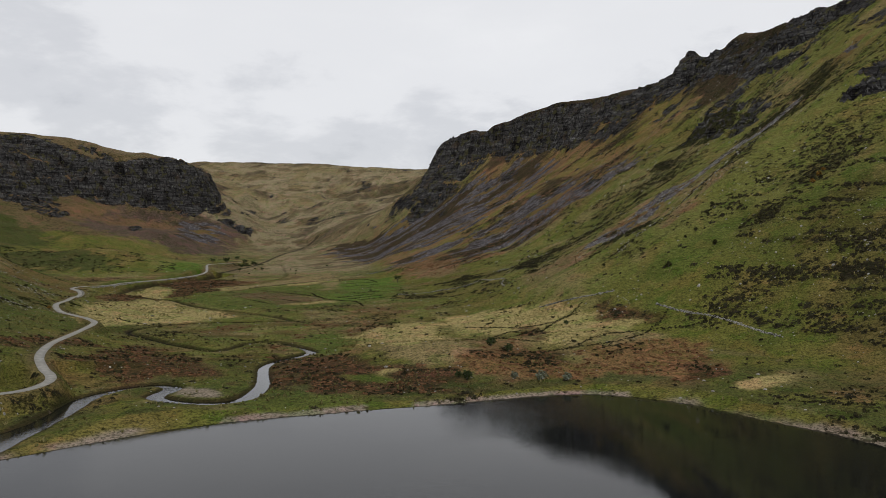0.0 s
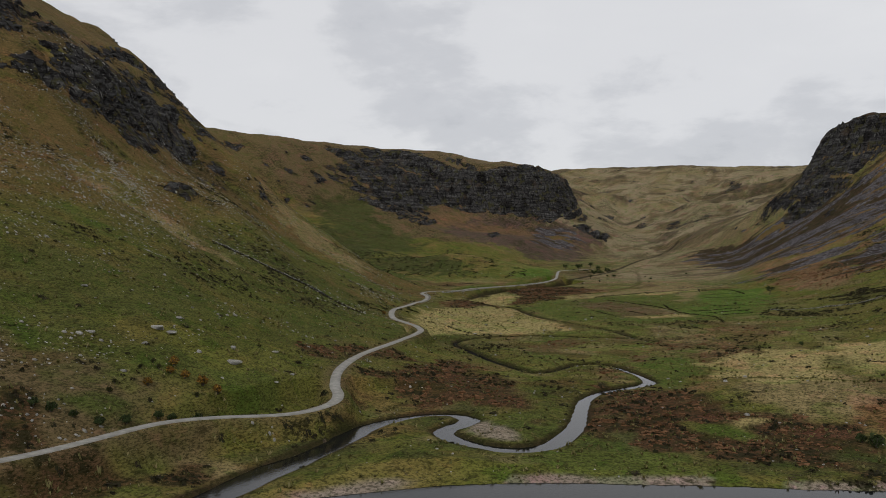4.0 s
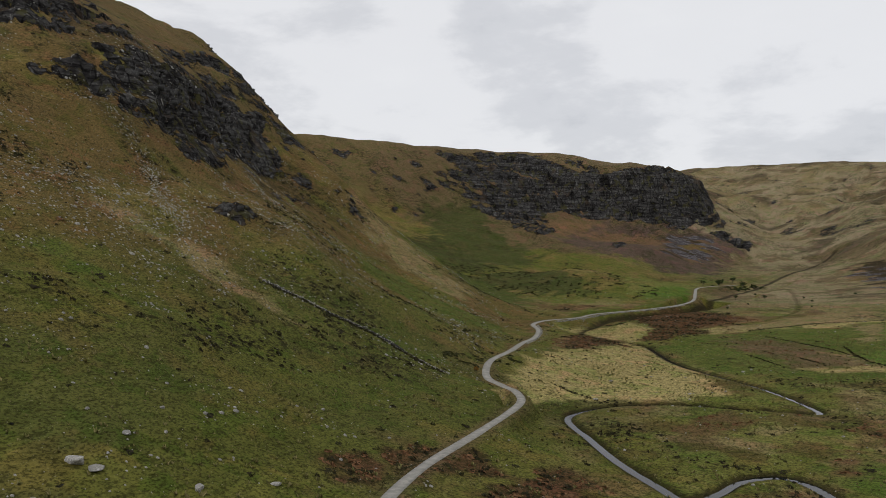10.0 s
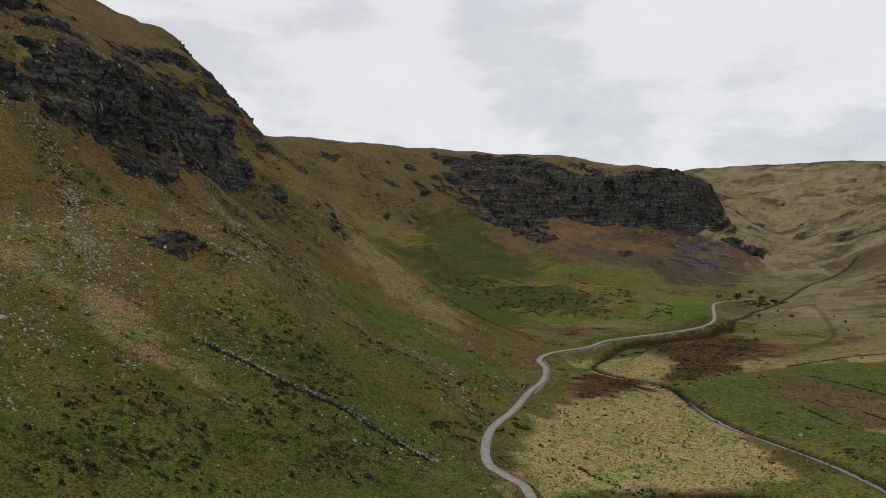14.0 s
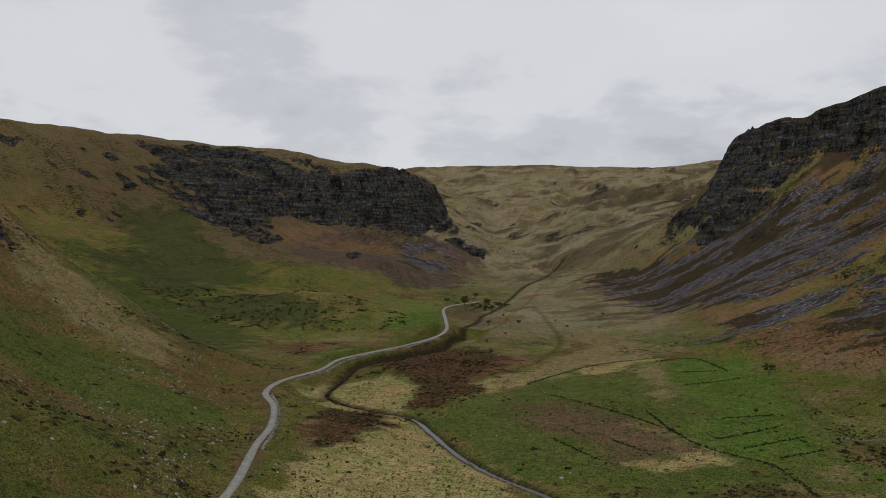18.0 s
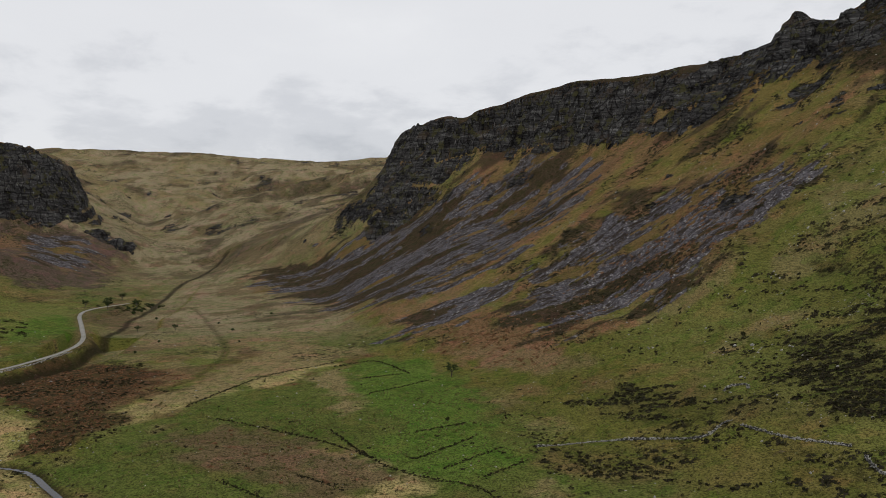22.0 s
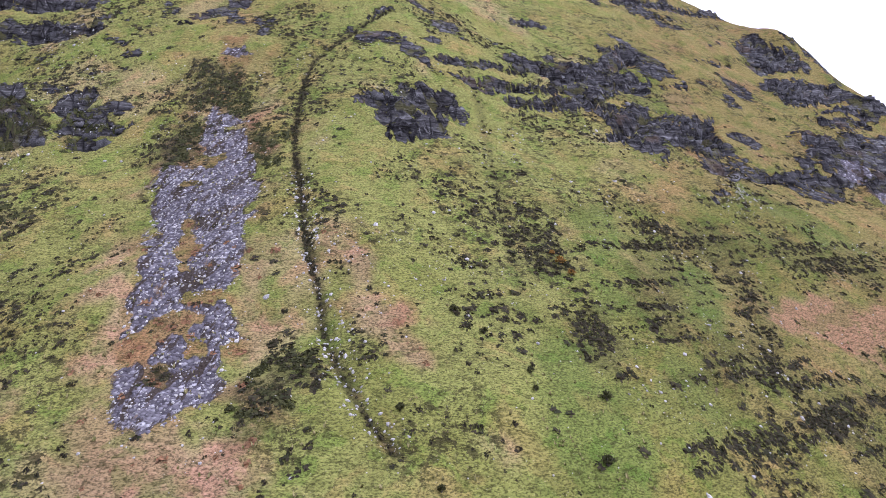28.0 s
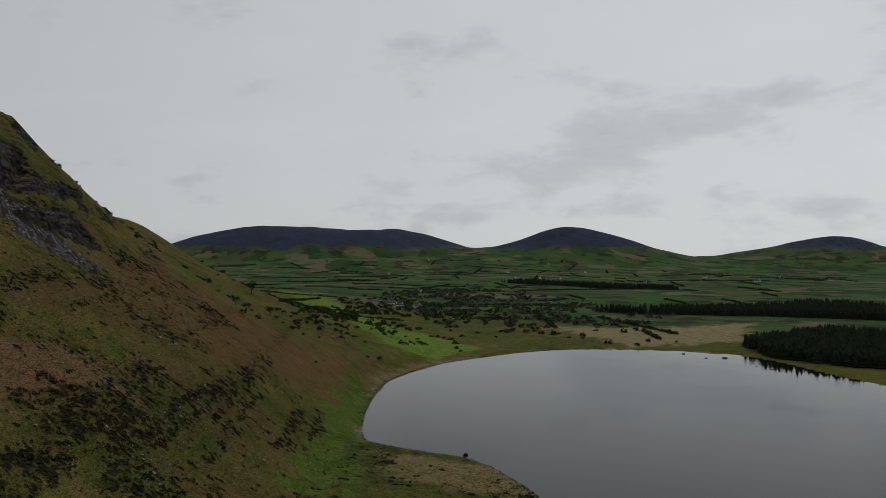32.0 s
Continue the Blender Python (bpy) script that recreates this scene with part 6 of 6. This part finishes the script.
def tree_pieces(seed, tall, wide, trunk=0.35):
    """Trunk and limbs, and a crown of many small leaf sprays, leaning with the wind."""
    r = np.random.RandomState(seed)
    fork = np.array([0.06 * tall, 0.02 * tall, trunk * tall])
    wood, tips = [tapered((0, 0, -0.4), fork, 0.055 * tall, 0.035 * tall)], []
    for k in range(7):
        a = k * 0.9 + r.uniform(-0.3, 0.3)
        tip = fork + np.array([math.cos(a) * wide * 0.33, math.sin(a) * wide * 0.33, (0.2 + 0.4 * r.rand()) * tall])
        wood.append(tapered(fork, tip, 0.025 * tall, 0.008 * tall, 5))
        tips.append(tip)
    leaves = []
    for k in range(46):
        c = tips[k % 7] + r.normal(size=3) * np.array([0.13 * wide, 0.13 * wide, 0.09 * tall])
        v, f = clump_shape(seed * 50 + k, 12, 0.36, 0.6)
        leaves.append((v * r.uniform(0.16, 0.28) * wide + c, f))
    return joined(wood), joined(leaves)


def shrub_pieces(seed, wide, tall):
    r = np.random.RandomState(seed)
    wood, leaves = [], []
    for k in range(5):
        a = k * 1.3
        tip = (math.cos(a) * 0.3 * wide, math.sin(a) * 0.3 * wide, 0.7 * tall)
        wood.append(tapered((0, 0, -0.2), tip, 0.05 * tall, 0.015 * tall, 5))
    for k in range(30):
        d = r.normal(size=3)
        d /= np.linalg.norm(d)
        c = d * np.array([0.36 * wide, 0.36 * wide, 0.32 * tall]) * r.uniform(0.4, 1) + np.array([0, 0, 0.42 * tall])
        v, f = clump_shape(seed * 40 + k, 12, 0.36, 0.6)
        leaves.append((v * r.uniform(0.22, 0.36) * wide + c, f))
    return joined(wood), joined(leaves)


def plant(kind, pieces, x, y, leaf, label, category, group, turn=0.0, size=1.0):
    top = empty(kind, x, y, None, turn)
    top.scale = (size, size, size)
    part("trunk" if category == "tree" else "stem", *pieces[0], BARK, top)
    part("crown", *pieces[1], leaf, top)
    return tagged(top, label, category, group)


thorn, shrub, tall_shrub = tree_pieces(3, 6.5, 6.0), shrub_pieces(5, 3.2, 2.4), shrub_pieces(9, 5.5, 4.2)
first = plant("thorn_tree", thorn, -43, 724, TREE_LEAF, "windswept dark hawthorn tree in rough pasture", "tree", "thorn trees")
THORNS = [(-279, 1083, 1.2), (-262, 1066, 1.0), (-296, 1050, 1.3), (-305, 1090, 1.1), (-300, 1120, 1.1), (-246, 930, 0.7), (-320, 1068, 1.0), (-218, 928, 0.7), (513, -15, 1.6), (430, 60, 0.9), (455, 10, 1.1), (480, -60, 1.0), (400, 75, 0.8)]
for k, (x, y, s) in enumerate(THORNS):
    ob = copy_thing(first, pose(x, y, float(ground_at(x, y)), 0, 0, 67.0 * k))
    ob.scale = (s, s, s)
first = plant("thorn_bush", tall_shrub, 20, 319, TREE_LEAF, "dense dark thorn bush in rough pasture", "bush", "thorn bushes")
for k, (x, y, s) in enumerate([(27, 313, 0.8), (9, 274, 0.9), (6, 277, 0.6), (60, 372, 0.6), (-12, 438, 0.5), (-180, 168, 0.9), (-172, 160, 0.8), (-160, 150, 0.7), (-148, 168, 0.5), (-145, 170, 0.6), (-142, 173, 0.45), (-139, 177, 0.55), (-138, 183, 0.6), (-137, 191, 0.55), (-136, 194, 0.5), (-135, 201, 0.6), (-134, 205, 0.5), (-135, 212, 0.4), (-133, 226, 0.4), (-220, 873, 0.5), (-175, 916, 0.6), (-227, 833, 0.5), (-190, 960, 0.5), (-165, 860, 0.4), (-150, 995, 0.6), (-272, 1040, 0.9), (-268, 1052, 0.8), (-276, 1062, 0.9), (-284, 1072, 0.8), (-258, 1080, 0.7), (-266, 1092, 0.8), (-247, 1010, 0.6)]):
    ob = copy_thing(first, pose(x, y, float(ground_at(x, y)), 0, 0, 51.0 * k))
    ob.scale = (s, s, s)
first = plant("shrub", shrub, 79, 645, GORSE_LEAF, "round dark green gorse bush on the slope", "bush", "gorse bushes")
for k, (x, y, s) in enumerate([(94, 664, 0.8), (150, 429, 1.0), (144, 419, 0.9), (107, 434, 0.9), (133, 405, 0.9), (136, 385, 1.2), (113, 385, 1.3), (127, 403, 0.7), (197, 94, 1.1), (88, 420, 0.8), (60, 500, 0.8), (-60, 640, 0.8), (-255, 470, 1.0), (-156, 207, 0.5), (-153, 206, 0.55), (-150, 190, 0.5), (-147, 186, 0.6), (-139, 205, 0.6), (-136, 208, 0.6), (-154, 201, 0.5)]):
    ob = copy_thing(first, pose(x, y, float(ground_at(x, y)), 0, 0, 51.0 * k))
    ob.scale = (s, s, s)
first = plant("willow_bush", tall_shrub, 35, 272, GREY_LEAF, "grey-green willow bush beside the lake shore", "bush", "willows by the shore")
for k, (x, y, s) in enumerate([(44, 271, 0.8), (26, 276, 0.7)]):
    ob = copy_thing(first, pose(x, y, float(ground_at(x, y)), 0, 0, 51.0 * k))
    ob.scale = (s, s, s)
first = plant("gorse_bush", shrub, -147, 209, GORSE_BLOOM, "gorse bush with fading orange blossom", "bush", "gorse in bloom")
for k, (x, y, s) in enumerate([(-153, 211, 1.1), (-150, 207, 0.9), (-143, 211, 1.2), (-139, 212, 1.1), (-147, 197, 0.9), (195, 400, 1.4), (190, 396, 1.1), (199, 403, 0.9), (-214, 418, 0.9)]):
    ob = copy_thing(first, pose(x, y, float(ground_at(x, y)), 0, 0, 51.0 * k))
    ob.scale = (s, s, s)


# ---- dry-stone walls ----
def wall(line, tall, words):
    q = np.array(eased(line, 6))
    run = np.r_[0, np.cumsum(np.hypot(*np.diff(q, axis=0).T))]
    top = empty("dry_stone_wall", *q[0])
    base = np.array(top.matrix_world.translation)
    s = np.arange(0, run[-1], 1.5)
    px, py = np.interp(s, run, q[:, 0]), np.interp(s, run, q[:, 1])
    core = np.c_[px, py]
    fall = 0.55 + 0.45 * wobble(px, py, 9, 161)
    z = ground_at(px, py)
    h = tall * np.clip(fall, 0.15, 1)
    t = np.gradient(core, axis=0)
    t /= np.linalg.norm(t, axis=1, keepdims=True)
    n = np.stack([-t[:, 1], t[:, 0]], 1) * 0.35
    v = np.stack([np.c_[core + n, z - 0.4], np.c_[core + 0.6 * n, z + h], np.c_[core - 0.6 * n, z + h], np.c_[core - n, z - 0.4]], 1).reshape(-1, 3) - base
    f = [(a * 4 + b, a * 4 + b + 1, a * 4 + b + 5, a * 4 + b + 4) for a in range(len(core) - 1) for b in range(3)]
    part("core", v, np.array(f)[:, ::-1], DARK_STONE, top)
    count = int(run[-1] * 5)
    u = chance.uniform(0, run[-1], count)
    kx, ky = np.interp(u, run, q[:, 0]) + chance.normal(0, 0.28, count), np.interp(u, run, q[:, 1]) + chance.normal(0, 0.28, count)
    kz = ground_at(kx, ky) + chance.rand(count) * np.interp(u, s, h)
    pieces = []
    for k in range(count):
        sv, sf = STONES[k % 6]
        g, a = chance.uniform(0.4, 0.85), chance.uniform(0, 6.3)
        m = np.array([[math.cos(a), -math.sin(a), 0], [math.sin(a), math.cos(a), 0], [0, 0, 1]])
        pieces.append((sv @ m.T * g + np.array([kx[k], ky[k], kz[k] - 0.1]) - base, sf))
    part("stones", *joined(pieces), PALE_STONE, top)
    return tagged(top, words, "wall", "tumbled walls")


wall([(-35, 595), (-14, 592), (4, 581), (17, 568), (26, 571), (30, 571)], 0.9, "tumbled grey dry-stone wall below the slope")
wall([(30, 565), (32, 553), (35, 541), (42, 525)], 0.9, "low broken dry-stone wall in rough pasture")
wall([(41, 518), (39, 510), (40, 498)], 1.0, "short pale stone wall end in rough pasture")
wall([(-277, 358), (-262, 367), (-252, 372), (-240, 384), (-225, 389), (-209, 392)], 1.1, "sunken stone field wall down the hillside")
wall([(52, 411), (66, 404), (75, 399), (87, 390)], 0.8, "pale stone wall across the lower slope")
wall([(101, 364), (110, 349), (119, 338), (128, 320), (135, 305)], 0.45, "low stone wall along the foot of the fell")
# the next two are placed to hide stretches of lane from the camera
wall([(-247, 519), (-260, 555), (-276, 589), (-292, 613)], 0.8, "low mossy stone wall beside the lane")
wall([(-301, 660), (-299, 697), (-303, 738), (-294, 771), (-279, 803), (-267, 842)], 0.8, "long low stone wall between lane and river")
wall([(42, 597), (46, 600), (51, 597), (49, 591)], 1.0, "ruined stone sheepfold on the slope foot")


# ---- the plain beyond the lake: houses, plantations, hedges ----
def house(x, y, turn, long):
    top = empty("house", x, y, None, turn)
    w, h = 6.5, 3.6
    a, b = long / 2, w / 2
    v = [(-a, -b, -1), (a, -b, -1), (a, b, -1), (-a, b, -1), (-a, -b, h), (a, -b, h), (a, b, h), (-a, b, h), (-a, 0, h + 2.6), (a, 0, h + 2.6)]
    f = [(0, 1, 5), (0, 5, 4), (2, 3, 7), (2, 7, 6), (1, 2, 6), (1, 6, 5), (3, 0, 4), (3, 4, 7), (5, 6, 9), (7, 4, 8)]
    part("wall", np.array(v, float), np.array(f), WHITE_WALL, top)
    e, k = 0.4, 0.25
    r = [(-a - e, -b - e, h - 0.3), (a + e, -b - e, h - 0.3), (a + e, 0, h + 2.75), (-a - e, 0, h + 2.75), (a + e, b + e, h - 0.3), (-a - e, b + e, h - 0.3)]
    r = np.array(r + [(p[0], p[1], p[2] + k) for p in r], float)
    g = [(6, 7, 8, 9), (9, 8, 10, 11), (3, 2, 1, 0), (5, 4, 2, 3), (0, 1, 7, 6), (4, 5, 11, 10), (0, 6, 9, 3), (3, 9, 11, 5), (1, 2, 8, 7), (2, 4, 10, 8)]
    part("roof", r, np.array(g), SLATE_ROOF, top)
    for side in (-a * 0.7, a * 0.7):
        c = np.array([(u, v2, z) for z in (h + 2.2, h + 4.0) for u, v2 in ((side - 0.5, -0.4), (side + 0.5, -0.4), (side + 0.5, 0.4), (side - 0.5, 0.4))])
        part("chimney", c, np.array([(0, 1, 5, 4), (1, 2, 6, 5), (2, 3, 7, 6), (3, 0, 4, 7), (4, 5, 6, 7)]), WHITE_WALL, top)
    for k in (-0.28, 0.0, 0.28):
        for s in (-1, 1):
            yb = s * (b + 0.03)
            q = np.array([(long * k - 0.6, yb, 1.0), (long * k + 0.6, yb, 1.0), (long * k + 0.6, yb, 2.3), (long * k - 0.6, yb, 2.3)])
            part("window", np.r_[q, q - np.array([0, s * 0.12, 0])], np.array([(0, 1, 2, 3), (4, 5, 6, 7), (0, 1, 5, 4), (2, 3, 7, 6)]), SLATE_ROOF, top)
    return tagged(top, "distant whitewashed farmhouse with a slate roof", "house", "farmhouses on the plain")


for k, (x, y) in enumerate([(1100, -905), (815, -530), (1402, -1745), (1341, -1790), (1290, -1830), (685, -1927), (907, -1653), (1650, -2050), (1180, -2100), (1900, -1650), (560, -2250), (980, -2300), (1480, -2350), (2050, -2050), (760, -2400), (1750, -2500), (860, -560), (790, -545)]):
    house(x, y, 37.0 * k, 11 + 3 * (k % 3))


def cone_tree(seed):
    r = np.random.RandomState(seed)
    pieces = []
    for k in range(4):
        z, w = 0.08 + 0.22 * k, 0.36 - 0.07 * k
        t = np.linspace(0, 2 * math.pi, 7, endpoint=False) + r.rand()
        v = np.r_[np.c_[np.cos(t) * w * r.uniform(0.7, 1.2, 7), np.sin(t) * w * r.uniform(0.7, 1.2, 7), np.full(7, z) + r.uniform(-0.03, 0.03, 7)], [(0, 0, z + 0.32)]]
        pieces.append((v, np.array([(a, (a + 1) % 7, 7) for a in range(7)])))
    return joined(pieces)


CONES = [cone_tree(k) for k in range(3)]
for ring, count, words in zip(PLANTATIONS, (3800, 2400, 900), ("dark spruce plantation across the plain", "dark spruce plantation by the lake", "distant strip of dark spruce plantation")):
    q = np.array(ring, float)
    x, y = chance.uniform(q[:, 0].min(), q[:, 0].max(), count * 3), chance.uniform(q[:, 1].min(), q[:, 1].max(), count * 3)
    m = edge_distance(x, y, ring) < 0
    m &= edge_distance(x, y, LAKE_RING) > 12
    x, y = x[m][:count], y[m][:count]
    size = chance.uniform(9, 14, len(x))
    spread("plantation", CONES, x, y, size, CONIFER, words, "forest", tall=size)
# hedges and scrub between the fields
xs, ys = [], []
for k in range(150):
    x0, y0 = chance.uniform(380, 2600), chance.uniform(-2700, -230)
    if abs(math.atan2(x0 + 30, 388 - y0) - 0.688) > 0.6:
        continue
    a, long = (0.6 + (1.57 if chance.rand() < 0.5 else 0) + chance.normal(0, 0.15)), chance.uniform(60, 240)
    t = np.arange(0, long, 3.2)
    xs.append(x0 + t * math.cos(a) + chance.normal(0, 1, len(t))), ys.append(y0 + t * math.sin(a) + chance.normal(0, 1, len(t)))
x, y = np.concatenate(xs), np.concatenate(ys)
m = (edge_distance(x, y, LAKE_RING) > 70) & (ground_at(x, y) < 58) & (y < -300)
spread("hedgerows", CLUMPS, x[m], y[m], chance.uniform(3.5, 7.5, m.sum()), TREE_LEAF, "dark hedgerows and thorn scrub between fields", "hedge")
x, y = chance.normal(760, 170, 900), chance.normal(-430, 130, 900)
m = (edge_distance(x, y, LAKE_RING) > 25) & (rough(x, y, 90, 171, 3) > -0.1)
spread("scrub_wood", CLUMPS, x[m], y[m], chance.uniform(4, 9, m.sum()), TREE_LEAF, "willow and thorn scrub on wet ground", "trees")
x, y = chance.normal(520, 60, 420), chance.normal(-60, 110, 420)
m = (edge_distance(x, y, LAKE_RING) > 20) & (rough(x, y, 40, 173, 3) > 0.05)
spread("scrub_wood", CLUMPS, x[m], y[m], chance.uniform(2.5, 6, m.sum()), TREE_LEAF, "thorn scrub on the lower hillside", "trees")
# wet scrub belt between the lake's outflow and the farms
BELT = [(1021, -639), (721, -460), (492, -342), (408, -485), (487, -733), (730, -917), (1291, -1322)]
x, y = chance.uniform(400, 1300, 5200), chance.uniform(-1330, -330, 5200)
m = (edge_distance(x, y, BELT) + 30 * rough(x, y, 60, 181, 3) < 0) & (rough(x, y, 46, 183, 3) > -0.15) & (edge_distance(x, y, LAKE_RING) > 40)
spread("scrub_wood", LOW_CLUMPS, x[m], y[m], chance.uniform(4, 10, m.sum()), BELT_LEAF, "grey-olive willow scrub on the wet plain", "trees")
BELT = [(838, -440), (640, -255), (495, -140), (452, -85), (478, -35), (535, -36), (800, -300)]
x, y = chance.uniform(440, 850, 1500), chance.uniform(-450, -30, 1500)
m = (edge_distance(x, y, BELT) + 14 * rough(x, y, 30, 185, 3) < 0) & (rough(x, y, 24, 187, 3) > -0.1)
spread("scrub_wood", CLUMPS, x[m], y[m], chance.uniform(2.5, 6, m.sum()), TREE_LEAF, "thorn and gorse scrub above the lime-green fields", "trees")
